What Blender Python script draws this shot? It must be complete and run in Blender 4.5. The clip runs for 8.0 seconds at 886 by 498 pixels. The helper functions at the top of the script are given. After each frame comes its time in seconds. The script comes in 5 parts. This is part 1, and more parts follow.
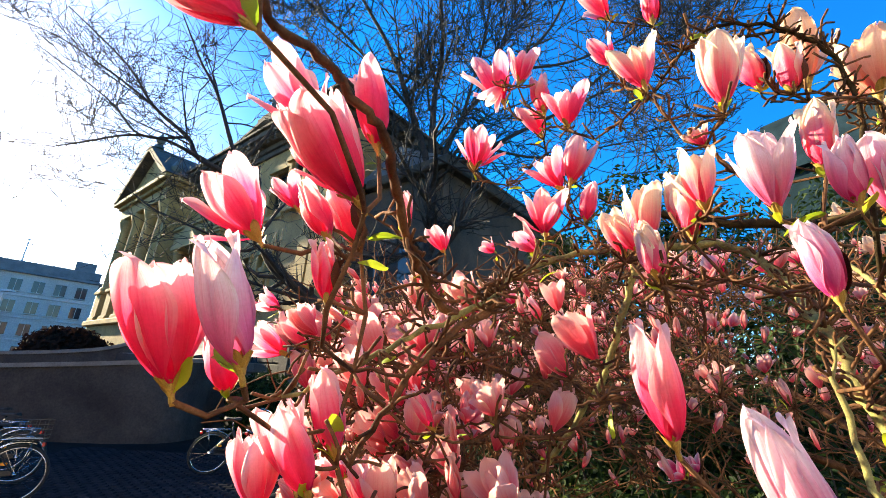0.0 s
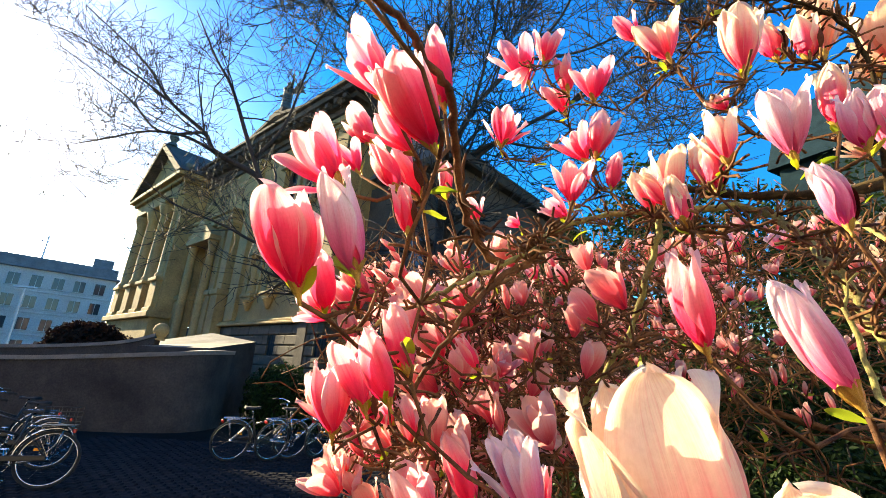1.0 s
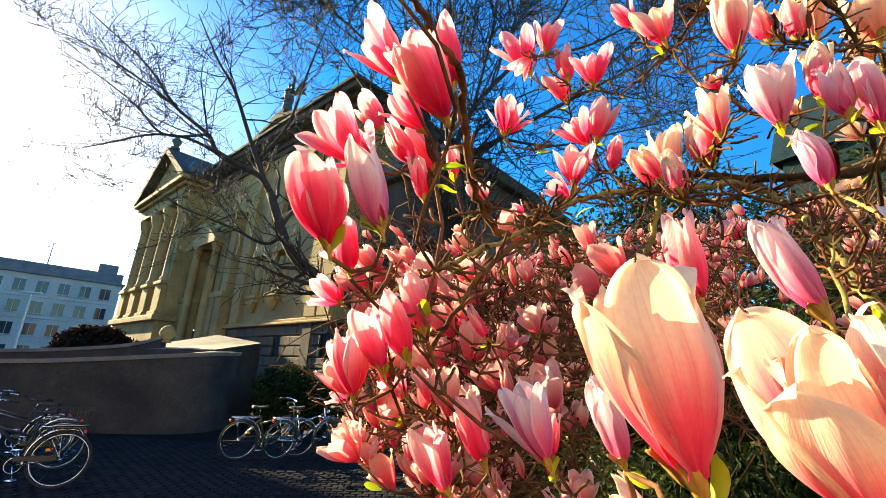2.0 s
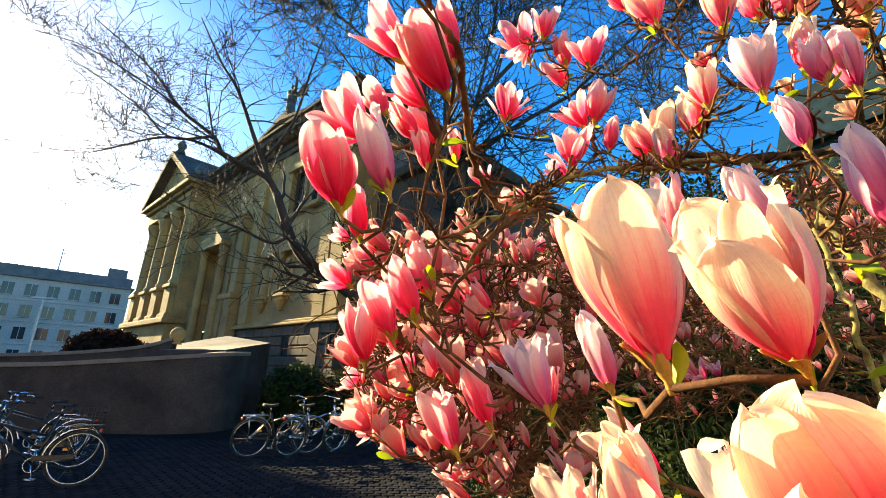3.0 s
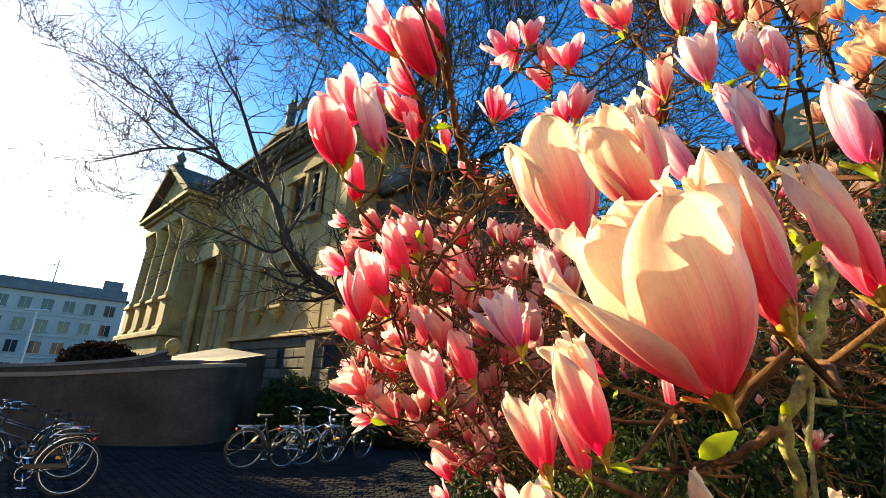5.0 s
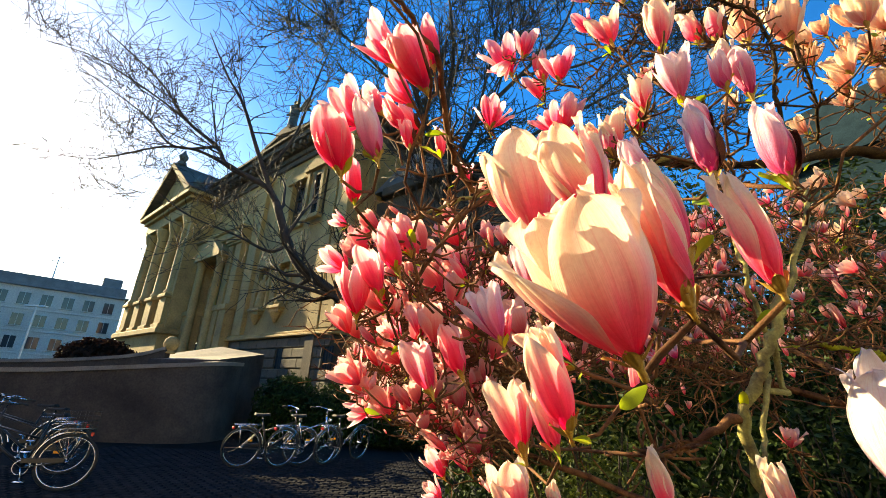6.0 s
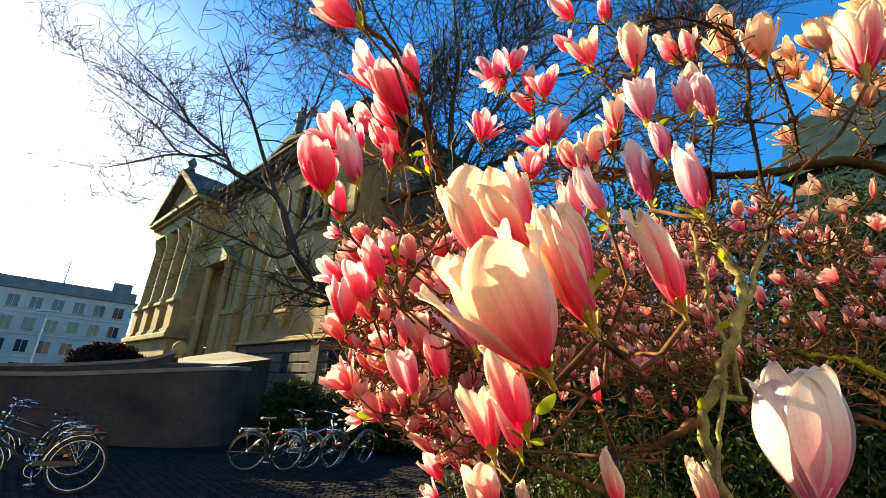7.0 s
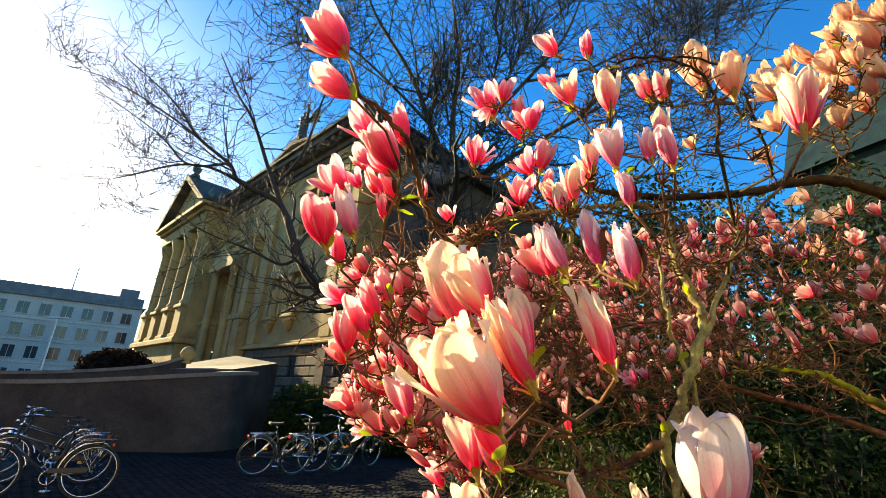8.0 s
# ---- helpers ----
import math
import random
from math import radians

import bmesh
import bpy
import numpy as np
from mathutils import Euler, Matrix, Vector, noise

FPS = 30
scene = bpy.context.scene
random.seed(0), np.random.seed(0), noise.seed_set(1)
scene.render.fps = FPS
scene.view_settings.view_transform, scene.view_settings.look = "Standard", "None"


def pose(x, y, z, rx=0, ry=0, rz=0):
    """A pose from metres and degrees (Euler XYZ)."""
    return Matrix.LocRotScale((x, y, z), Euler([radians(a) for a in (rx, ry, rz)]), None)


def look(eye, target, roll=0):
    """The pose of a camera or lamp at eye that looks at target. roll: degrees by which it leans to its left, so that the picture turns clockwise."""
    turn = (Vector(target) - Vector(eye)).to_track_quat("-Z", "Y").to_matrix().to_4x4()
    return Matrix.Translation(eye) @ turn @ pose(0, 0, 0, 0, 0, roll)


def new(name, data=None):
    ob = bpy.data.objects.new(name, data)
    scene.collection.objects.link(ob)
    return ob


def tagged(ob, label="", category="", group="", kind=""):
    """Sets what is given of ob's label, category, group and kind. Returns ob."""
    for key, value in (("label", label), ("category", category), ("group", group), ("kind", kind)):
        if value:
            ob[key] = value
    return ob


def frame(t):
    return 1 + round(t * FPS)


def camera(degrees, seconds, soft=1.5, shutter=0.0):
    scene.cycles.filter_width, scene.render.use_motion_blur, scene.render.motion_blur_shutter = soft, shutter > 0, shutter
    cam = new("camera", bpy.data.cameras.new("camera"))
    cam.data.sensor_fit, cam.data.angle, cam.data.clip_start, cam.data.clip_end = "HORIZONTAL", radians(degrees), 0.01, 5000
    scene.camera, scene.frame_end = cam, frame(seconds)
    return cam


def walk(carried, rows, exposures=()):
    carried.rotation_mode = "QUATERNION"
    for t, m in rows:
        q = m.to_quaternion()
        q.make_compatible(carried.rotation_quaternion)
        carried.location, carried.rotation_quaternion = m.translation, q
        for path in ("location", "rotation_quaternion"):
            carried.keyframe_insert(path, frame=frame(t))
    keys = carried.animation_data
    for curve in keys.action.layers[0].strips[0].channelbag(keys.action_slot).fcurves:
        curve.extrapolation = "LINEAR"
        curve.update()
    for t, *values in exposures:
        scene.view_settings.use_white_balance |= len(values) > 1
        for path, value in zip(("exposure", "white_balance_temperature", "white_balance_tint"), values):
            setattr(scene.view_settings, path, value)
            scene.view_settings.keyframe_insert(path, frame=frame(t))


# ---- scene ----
cam = camera(91.2, 8.0, soft=0.55)
PATH = [
    (0, (0.192, 0.42, 1.761), (0.294, 2.327, 2.358), 4.1),
    (0.5, (0.16, 0.395, 1.72), (0.226, 2.309, 2.296), 4.0),
    (1, (0.139, 0.374, 1.684), (0.197, 2.291, 2.251), 3.9),
    (1.5, (0.132, 0.361, 1.66), (0.195, 2.272, 2.244), 3.8),
    (1.7, (0.128, 0.353, 1.65), (0.187, 2.269, 2.22), 3.4),
    (2.8, (0.129, 0.334, 1.595), (0.149, 2.254, 2.155), 2.7),
    (3, (0.132, 0.323, 1.586), (0.153, 2.244, 2.142), 2.1),
    (3.5, (0.132, 0.31, 1.56), (0.154, 2.232, 2.112), 1.9),
    (4, (0.138, 0.301, 1.536), (0.166, 2.223, 2.085), 2.2),
    (4.5, (0.146, 0.287, 1.513), (0.175, 2.199, 2.1), 2.0),
    (6, (0.165, 0.218, 1.472), (0.194, 2.115, 2.105), 3.3),
    (6.5, (0.187, 0.198, 1.464), (0.2, 2.097, 2.091), 3.1),
    (7, (0.208, 0.164, 1.476), (0.206, 2.056, 2.125), 3.4),
    (7.5, (0.216, 0.126, 1.486), (0.197, 2.016, 2.138), 3.4),
    (8, (0.233, 0.063, 1.519), (0.211, 1.954, 2.169), 2.7),
]
walk(cam, [(t, look(eye, target, roll)) for t, eye, target, roll in PATH], [(0.0, 2.14, 7400.0, 4.0), (1.5, 2.11, 8600.0, 1.0), (4.0, 1.95, 9400.0, 1.0), (8.0, 1.89, 9800.0, 1.0)])

# ---- world, sun ----
SUN_AZ, SUN_EL = 53.5, 19.0
sun_way = Vector((-math.sin(radians(SUN_AZ)) * math.cos(radians(SUN_EL)), math.cos(radians(SUN_AZ)) * math.cos(radians(SUN_EL)), math.sin(radians(SUN_EL))))
world = bpy.data.worlds.new("sky")
scene.world = world
world.use_nodes = True
wn = world.node_tree
wn.nodes.clear()
w_out = wn.nodes.new("ShaderNodeOutputWorld")
w_bg = wn.nodes.new("ShaderNodeBackground")
w_sky = wn.nodes.new("ShaderNodeTexSky")
w_sky.sky_type, w_sky.sun_disc = "NISHITA", False
w_sky.sun_elevation, w_sky.sun_rotation = radians(SUN_EL), radians(-SUN_AZ)
w_sky.air_density, w_sky.dust_density, w_sky.ozone_density = 1.0, 0.55, 4.0
w_bg.inputs["Strength"].default_value = 0.125
w_rich = wn.nodes.new("ShaderNodeHueSaturation")
w_rich.inputs["Saturation"].default_value = 1.45
w_rich.inputs["Hue"].default_value = 0.514
wn.links.new(w_sky.outputs[0], w_rich.inputs["Color"])
wn.links.new(w_rich.outputs[0], w_bg.inputs[0])
wn.links.new(w_bg.outputs[0], w_out.inputs[0])
sun = new("sun", bpy.data.lights.new("sun", "SUN"))
sun.data.energy, sun.data.angle, sun.data.color = 5.0, radians(0.5), (1.0, 0.88, 0.68)
sun.matrix_basis = look(sun_way * 100, (0, 0, 0))


# ---- materials ----
class Nodes:
    """A node material with one principled shader."""

    def __init__(self, name, rough=0.6, metal=0.0):
        self.mat = bpy.data.materials.new(name)
        self.mat.use_nodes = True
        self.tree = self.mat.node_tree
        self.bsdf = self.tree.nodes["Principled BSDF"]
        self.out = self.tree.nodes["Material Output"]
        self.bsdf.inputs["Roughness"].default_value = rough
        self.bsdf.inputs["Metallic"].default_value = metal

    def node(self, kind, **values):
        n = self.tree.nodes.new(kind)
        for k, v in values.items():
            n.inputs[k].default_value = v
        return n

    def link(self, a, b):
        self.tree.links.new(a, b)

    def coords(self, scale=(1, 1, 1), uv=False):
        c = self.node("ShaderNodeTexCoord")
        m = self.node("ShaderNodeMapping", Scale=scale)
        self.link(c.outputs["UV" if uv else "Object"], m.inputs[0])
        return m.outputs[0]

    def noise(self, at, scale, detail=5.0, rough=0.6):
        n = self.node("ShaderNodeTexNoise", Scale=scale, Detail=detail, Roughness=rough)
        self.link(at, n.inputs["Vector"])
        return n.outputs["Fac"]

    def ramp(self, fac, *stops):
        r = self.node("ShaderNodeValToRGB")
        el = r.color_ramp.elements
        while len(el) < len(stops):
            el.new(0.5)
        for e, (p, c) in zip(el, stops):
            e.position, e.color = p, (*c, 1)
        self.link(fac, r.inputs[0])
        return r.outputs[0]

    def mix(self, kind, fac, a, b):
        n = self.tree.nodes.new("ShaderNodeMix")
        n.data_type, n.blend_type = "RGBA", kind
        for k, v in ((0, fac), (6, a), (7, b)):
            if hasattr(v, "links"):
                self.link(v, n.inputs[k])
            else:
                n.inputs[k].default_value = v if k == 0 else (*v, 1)
        return n.outputs[2]

    def bump(self, height, strength=0.3, distance=0.01):
        b = self.node("ShaderNodeBump", Strength=strength, Distance=distance)
        self.link(height, b.inputs["Height"])
        self.link(b.outputs[0], self.bsdf.inputs["Normal"])

    def base(self, colour):
        self.link(colour, self.bsdf.inputs["Base Color"])
        return self


def surface(name, a, b, scale, rough=0.7, metal=0.0, fine=None, bump=0.3, dist=0.01, vary=0.0, stretch=(1, 1, 1), spec=0.5):
    """Two-scale mottled surface between colours a and b; vary: how far objects differ from one another."""
    n = Nodes(name, rough, metal)
    at = n.coords(stretch)
    big = n.noise(at, scale)
    small = n.noise(at, fine or scale * 9, 6.0, 0.7)
    col = n.ramp(big, (0.32, a), (0.68, b))
    col = n.mix("OVERLAY", 0.55, col, n.ramp(small, (0.3, (0.25, 0.25, 0.25)), (0.7, (0.75, 0.75, 0.75))))
    if vary:
        info = n.node("ShaderNodeObjectInfo")
        col = n.mix("MULTIPLY", 1.0, col, n.ramp(info.outputs["Random"], (0.0, (1 - vary,) * 3), (1.0, (1.0, 1.0, 1.0))))
    n.base(col)
    n.bsdf.inputs["Specular IOR Level"].default_value = spec
    n.bump(small, bump, dist)
    return n.mat


def petal_material(name, base, mid, tip, glow=0.58, at=(0.07, 0.41, 0.82), edge=0.95):
    n = Nodes(name, 0.42)
    c = n.node("ShaderNodeTexCoord")
    sep = n.node("ShaderNodeSeparateXYZ")
    n.link(c.outputs["UV"], sep.inputs[0])
    info = n.node("ShaderNodeObjectInfo")
    streak = n.noise(n.coords((13, 1.3, 1), uv=True), 1.0, 5.0)
    vein = n.noise(n.coords((46, 2.2, 1), uv=True), 1.0, 3.0)
    fold = n.noise(n.coords((5, 3.5, 1), uv=True), 1.0, 4.0)
    blotch = n.noise(n.coords((1, 1, 1)), 38.0, 4.0)
    shift = n.node("ShaderNodeMath")
    shift.operation = "MULTIPLY_ADD"
    n.link(streak, shift.inputs[0])
    shift.inputs[1].default_value = 0.34
    n.link(sep.outputs["Y"], shift.inputs[2])
    own = n.node("ShaderNodeMath")
    own.operation = "MULTIPLY_ADD"
    n.link(info.outputs["Random"], own.inputs[0])
    own.inputs[1].default_value = 0.30
    n.link(shift.outputs[0], own.inputs[2])
    sub = n.node("ShaderNodeMath")
    sub.operation = "SUBTRACT"
    n.link(own.outputs[0], sub.inputs[0])
    sub.inputs[1].default_value = 0.32
    # pale margins: |across - 0.5| squared
    off = n.node("ShaderNodeMath")
    off.operation = "SUBTRACT"
    n.link(sep.outputs["X"], off.inputs[0])
    off.inputs[1].default_value = 0.5
    sq = n.node("ShaderNodeMath")
    sq.operation = "MULTIPLY"
    n.link(off.outputs[0], sq.inputs[0])
    n.link(off.outputs[0], sq.inputs[1])
    rim = n.node("ShaderNodeMath")
    rim.operation = "MULTIPLY_ADD"
    n.link(sq.outputs[0], rim.inputs[0])
    rim.inputs[1].default_value = edge
    n.link(sub.outputs[0], rim.inputs[2])
    col = n.ramp(rim.outputs[0], (at[0], base), (at[1], mid), (at[2], tip))
    col = n.mix("MULTIPLY", 0.5, col, n.ramp(blotch, (0.3, (0.86, 0.80, 0.76)), (0.6, (1, 1, 1))))
    col = n.mix("MULTIPLY", 0.55, col, n.ramp(vein, (0.34, (0.93, 0.70, 0.72)), (0.52, (1, 1, 1))))
    n.base(col)
    n.bsdf.inputs["Specular IOR Level"].default_value = 0.35
    n.bump(n.mix("MIX", 0.45, fold, vein), 0.45, 0.004)
    tl = n.node("ShaderNodeBsdfTranslucent")
    n.link(n.mix("MULTIPLY", 1.0, col, (1.0, 0.79, 0.86)), tl.inputs[0])
    mx = n.node("ShaderNodeMixShader", Fac=glow)
    n.link(n.bsdf.outputs[0], mx.inputs[1])
    n.link(tl.outputs[0], mx.inputs[2])
    n.link(mx.outputs[0], n.out.inputs[0])
    return n.mat


def leaf_material(name, a, b, glow=0.4, rough=0.45, spec=0.4):
    n = Nodes(name, rough)
    n.bsdf.inputs["Specular IOR Level"].default_value = spec
    info = n.node("ShaderNodeObjectInfo")
    geo = n.node("ShaderNodeNewGeometry")
    add = n.node("ShaderNodeMath")
    add.operation = "FRACT"
    plus = n.node("ShaderNodeMath")
    n.link(info.outputs["Random"], plus.inputs[0])
    n.link(geo.outputs["Random Per Island"], plus.inputs[1])
    n.link(plus.outputs[0], add.inputs[0])
    col = n.ramp(add.outputs[0], (0.0, a), (1.0, b))
    col = n.mix("MULTIPLY", 0.6, col, n.ramp(n.noise(n.coords(), 60.0), (0.3, (0.6, 0.6, 0.5)), (0.7, (1, 1, 1))))
    n.base(col)
    tl = n.node("ShaderNodeBsdfTranslucent")
    n.link(col, tl.inputs[0])
    mx = n.node("ShaderNodeMixShader", Fac=glow)
    n.link(n.bsdf.outputs[0], mx.inputs[1])
    n.link(tl.outputs[0], mx.inputs[2])
    n.link(mx.outputs[0], n.out.inputs[0])
    return n.mat


PETAL = petal_material("magnolia_petal", (0.80, 0.010, 0.12), (0.93, 0.105, 0.26), (0.97, 0.79, 0.76), 0.55, (0.07, 0.50, 1.0), 1.3)
FAR_PETAL = petal_material("magnolia_petal_small", (0.72, 0.03, 0.10), (0.86, 0.18, 0.24), (0.93, 0.66, 0.58), 0.5, (0.07, 0.45, 0.95))
PALE_PETAL = petal_material("pale_magnolia_petal", (0.84, 0.010, 0.13), (0.94, 0.155, 0.28), (0.92, 0.86, 0.66), 0.44, (0.10, 0.47, 0.89), 1.35)
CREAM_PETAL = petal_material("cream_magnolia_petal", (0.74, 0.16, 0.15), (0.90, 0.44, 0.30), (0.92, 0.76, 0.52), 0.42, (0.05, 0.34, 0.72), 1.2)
# violet bud tint, with the cool shade on these buds put into it
SHADED_LILAC_PETAL = petal_material("shaded_lilac_magnolia_petal", (0.66, 0.02, 0.20), (0.85, 0.22, 0.41), (0.87, 0.78, 0.81), 0.36, (0.06, 0.45, 0.88), 1.0)
# whitish petal, dulled in colour for the one flower that stands in shade
SHADED_WHITE_PETAL = petal_material("shaded_white_magnolia_petal", (0.70, 0.07, 0.25), (0.78, 0.40, 0.50), (0.74, 0.70, 0.68), 0.24, (0.04, 0.34, 0.68), 1.2)
SCALE = surface("bud_scale_fur", (0.07, 0.020, 0.012), (0.15, 0.050, 0.022), 90, 0.9, fine=700, bump=0.6, dist=0.001, spec=0.08)
CALYX = surface("calyx_gold", (0.26, 0.12, 0.02), (0.52, 0.33, 0.05), 60, 0.6, fine=400, bump=0.3, dist=0.001)
LEAF = leaf_material("young_leaf", (0.28, 0.42, 0.03), (0.60, 0.62, 0.04), 0.45)
IVY = leaf_material("ivy_leaf", (0.035, 0.060, 0.012), (0.13, 0.16, 0.03), 0.35, 0.5, 0.3)
BUSH = leaf_material("brown_hedge_leaf", (0.022, 0.010, 0.008), (0.045, 0.024, 0.018), 0.15, 0.8, 0.05)
SHRUB = leaf_material("evergreen_leaf", (0.009, 0.022, 0.006), (0.034, 0.062, 0.013), 0.2, 0.6, 0.12)
BARK = surface("magnolia_bark", (0.032, 0.013, 0.008), (0.24, 0.115, 0.052), 24, 0.85, fine=420, bump=0.8, dist=0.002, spec=0.15)
MOSS_BARK = surface("mossy_bark", (0.11, 0.080, 0.040), (0.40, 0.37, 0.12), 34, 0.85, fine=300, bump=0.8, dist=0.003, spec=0.2)
# bark of the boughs, its colour darkened to stand for their backlit side
SHADED_BOUGH_BARK = surface("shaded_bough_bark", (0.020, 0.012, 0.007), (0.075, 0.050, 0.020), 26, 0.9, fine=300, bump=0.9, dist=0.003, spec=0.12)
MOSS = surface("bright_moss", (0.10, 0.085, 0.02), (0.44, 0.45, 0.035), 22, 0.95, fine=260, bump=0.9, dist=0.004, spec=0.1)
DARK_BARK = surface("tree_bark", (0.016, 0.012, 0.009), (0.042, 0.032, 0.025), 14, 0.85, fine=120, bump=0.6, dist=0.01)
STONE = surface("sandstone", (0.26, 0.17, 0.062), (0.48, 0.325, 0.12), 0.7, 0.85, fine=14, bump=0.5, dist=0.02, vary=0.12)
# basement blocks: sandstone with the basement's shade worked into a darker colour
SHADED_BLOCK = surface("shaded_sandstone_block", (0.085, 0.068, 0.046), (0.155, 0.125, 0.085), 1.3, 0.9, fine=22, bump=0.7, dist=0.02, vary=0.35)
# darker brown stone for cornices, basement joints and the wing
STONE_DARK = surface("dark_brown_stone", (0.045, 0.036, 0.026), (0.105, 0.08, 0.055), 0.9, 0.9, fine=16, bump=0.6, dist=0.02)
COPPER = surface("patinated_bronze", (0.05, 0.07, 0.06), (0.11, 0.13, 0.11), 3, 0.6, 0.3)
SLATE = surface("slate_roof", (0.07, 0.08, 0.09), (0.13, 0.14, 0.15), 1.2, 0.55, fine=20)
WOOD_DOOR = surface("dark_oak_door", (0.035, 0.020, 0.012), (0.075, 0.045, 0.025), 3, 0.5, stretch=(1, 1, 0.2))
PLASTER = surface("pale_render", (0.38, 0.345, 0.31), (0.52, 0.475, 0.43), 0.25, 0.85, fine=6, bump=0.15, dist=0.01)
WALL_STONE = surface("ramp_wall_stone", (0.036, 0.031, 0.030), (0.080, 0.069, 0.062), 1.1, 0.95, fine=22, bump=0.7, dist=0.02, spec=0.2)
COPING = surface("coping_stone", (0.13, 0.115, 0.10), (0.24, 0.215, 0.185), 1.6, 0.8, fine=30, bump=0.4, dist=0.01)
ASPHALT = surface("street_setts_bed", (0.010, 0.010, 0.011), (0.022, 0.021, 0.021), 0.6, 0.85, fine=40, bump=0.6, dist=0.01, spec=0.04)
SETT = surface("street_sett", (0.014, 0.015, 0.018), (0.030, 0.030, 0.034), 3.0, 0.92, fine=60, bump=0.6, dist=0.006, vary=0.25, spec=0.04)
CHROME = surface("chromed_steel", (0.62, 0.62, 0.64), (0.75, 0.75, 0.77), 20, 0.22, 1.0, bump=0.02)
BIKE_BLACK = surface("black_bike_paint", (0.012, 0.012, 0.014), (0.022, 0.022, 0.025), 12, 0.3, bump=0.02)
RUBBER = surface("tyre_rubber", (0.012, 0.012, 0.012), (0.03, 0.03, 0.03), 30, 0.8)
RED = surface("red_reflector", (0.55, 0.02, 0.02), (0.7, 0.04, 0.03), 40, 0.25, bump=0.02)
AMBER = surface("amber_reflector", (0.85, 0.28, 0.02), (0.9, 0.36, 0.03), 40, 0.25, bump=0.02)
POLE = surface("galvanised_pole", (0.42, 0.43, 0.44), (0.55, 0.56, 0.57), 9, 0.45, 0.5)


def glass_material(name, tint):
    n = Nodes(name, 0.06)
    n.base(n.ramp(n.noise(n.coords(), 0.4), (0.3, tint), (0.7, tuple(c * 1.6 for c in tint))))
    n.bsdf.inputs["Specular IOR Level"].default_value = 0.4
    return n.mat


GLASS = glass_material("window_glass", (0.02, 0.025, 0.03))
ROOF_GLASS = glass_material("roof_glazing", (0.05, 0.10, 0.14))


# ---- mesh tools ----
class Geo:
    """Collects vertices and faces for one mesh."""

    def __init__(self):
        self.v, self.f = [], []

    def add(self, v, f):
        n = len(self.v)
        self.v.extend(tuple(p) for p in v)
        self.f.extend(tuple(n + i for i in q) for q in f)
        return self

    def box(self, lo, hi, bev=0.0):
        (a, b, c), (d, e, f) = lo, hi
        bev = min(bev, (d - a) * 0.4, (e - b) * 0.4, (f - c) * 0.4)
        if bev <= 0:
            v = [(x, y, z) for z in (c, f) for x, y in ((a, b), (d, b), (d, e), (a, e))]
            return self.add(v, [(3, 2, 1, 0), (4, 5, 6, 7), (0, 1, 5, 4), (1, 2, 6, 5), (2, 3, 7, 6), (3, 0, 4, 7)])
        rings = []
        for z, k in ((c, bev), (c + bev, 0), (f - bev, 0), (f, bev)):
            rings.append([(a + k, b + k, z), (d - k, b + k, z), (d - k, e - k, z), (a + k, e - k, z)])
        v = [p for r in rings for p in r]
        q = [(3, 2, 1, 0), (12, 13, 14, 15)]
        for r in range(3):
            for i in range(4):
                j = (i + 1) % 4
                q.append((4 * r + i, 4 * r + j, 4 * r + 4 + j, 4 * r + 4 + i))
        return self.add(v, q)

    def tube(self, pts, radii, sides=6, cap=True):
        pts = [Vector(p) for p in pts]
        if not hasattr(radii, "__len__"):
            radii = [radii] * len(pts)
        n, v, f = len(pts), [], []
        side = None
        for i, p in enumerate(pts):
            t = (pts[min(i + 1, n - 1)] - pts[max(i - 1, 0)])
            t = t.normalized() if t.length > 1e-9 else Vector((0, 0, 1))
            if side is None:
                side = t.orthogonal().normalized()
            side = (side - t * side.dot(t))
            side = side.normalized() if side.length > 1e-6 else t.orthogonal().normalized()
            up = t.cross(side)
            for k in range(sides):
                a = 2 * math.pi * k / sides
                v.append(p + (side * math.cos(a) + up * math.sin(a)) * radii[i])
        for i in range(n - 1):
            for k in range(sides):
                l = (k + 1) % sides
                f.append((i * sides + k, i * sides + l, (i + 1) * sides + l, (i + 1) * sides + k))
        if cap:
            f.append(tuple(range(sides))[::-1])
            f.append(tuple((n - 1) * sides + k for k in range(sides)))
        return self.add(v, f)

    def ring(self, centre, axis, radius, thick, n=28, sides=6, start=0.0, end=360.0):
        axis = Vector(axis).normalized()
        a = axis.orthogonal().normalized()
        if abs(axis.z) < 0.9:
            a = (Vector((0, 0, 1)) - axis * axis.z).normalized()
        b = axis.cross(a)
        full = end - start >= 359.9
        m = n if full else n + 1
        pts = [Vector(centre) + (a * math.cos(radians(start + (end - start) * i / n)) + b * math.sin(radians(start + (end - start) * i / n))) * radius for i in range(m)]
        v, f = [], []
        for p in pts:
            out = (p - Vector(centre)).normalized()
            for k in range(sides):
                c = 2 * math.pi * k / sides
                v.append(p + (out * math.cos(c) + axis * math.sin(c)) * thick)
        for i in range(m if full else m - 1):
            j = (i + 1) % m
            for k in range(sides):
                l = (k + 1) % sides
                f.append((i * sides + k, i * sides + l, j * sides + l, j * sides + k))
        return self.add(v, f)

    def lathe(self, centre, profile, n=16):
        """profile: (radius, height) pairs from bottom to top, about the vertical through centre."""
        x, y, z = centre
        v, f = [], []
        for r, h in profile:
            for k in range(n):
                a = 2 * math.pi * k / n
                v.append((x + r * math.cos(a), y + r * math.sin(a), z + h))
        for i in range(len(profile) - 1):
            for k in range(n):
                l = (k + 1) % n
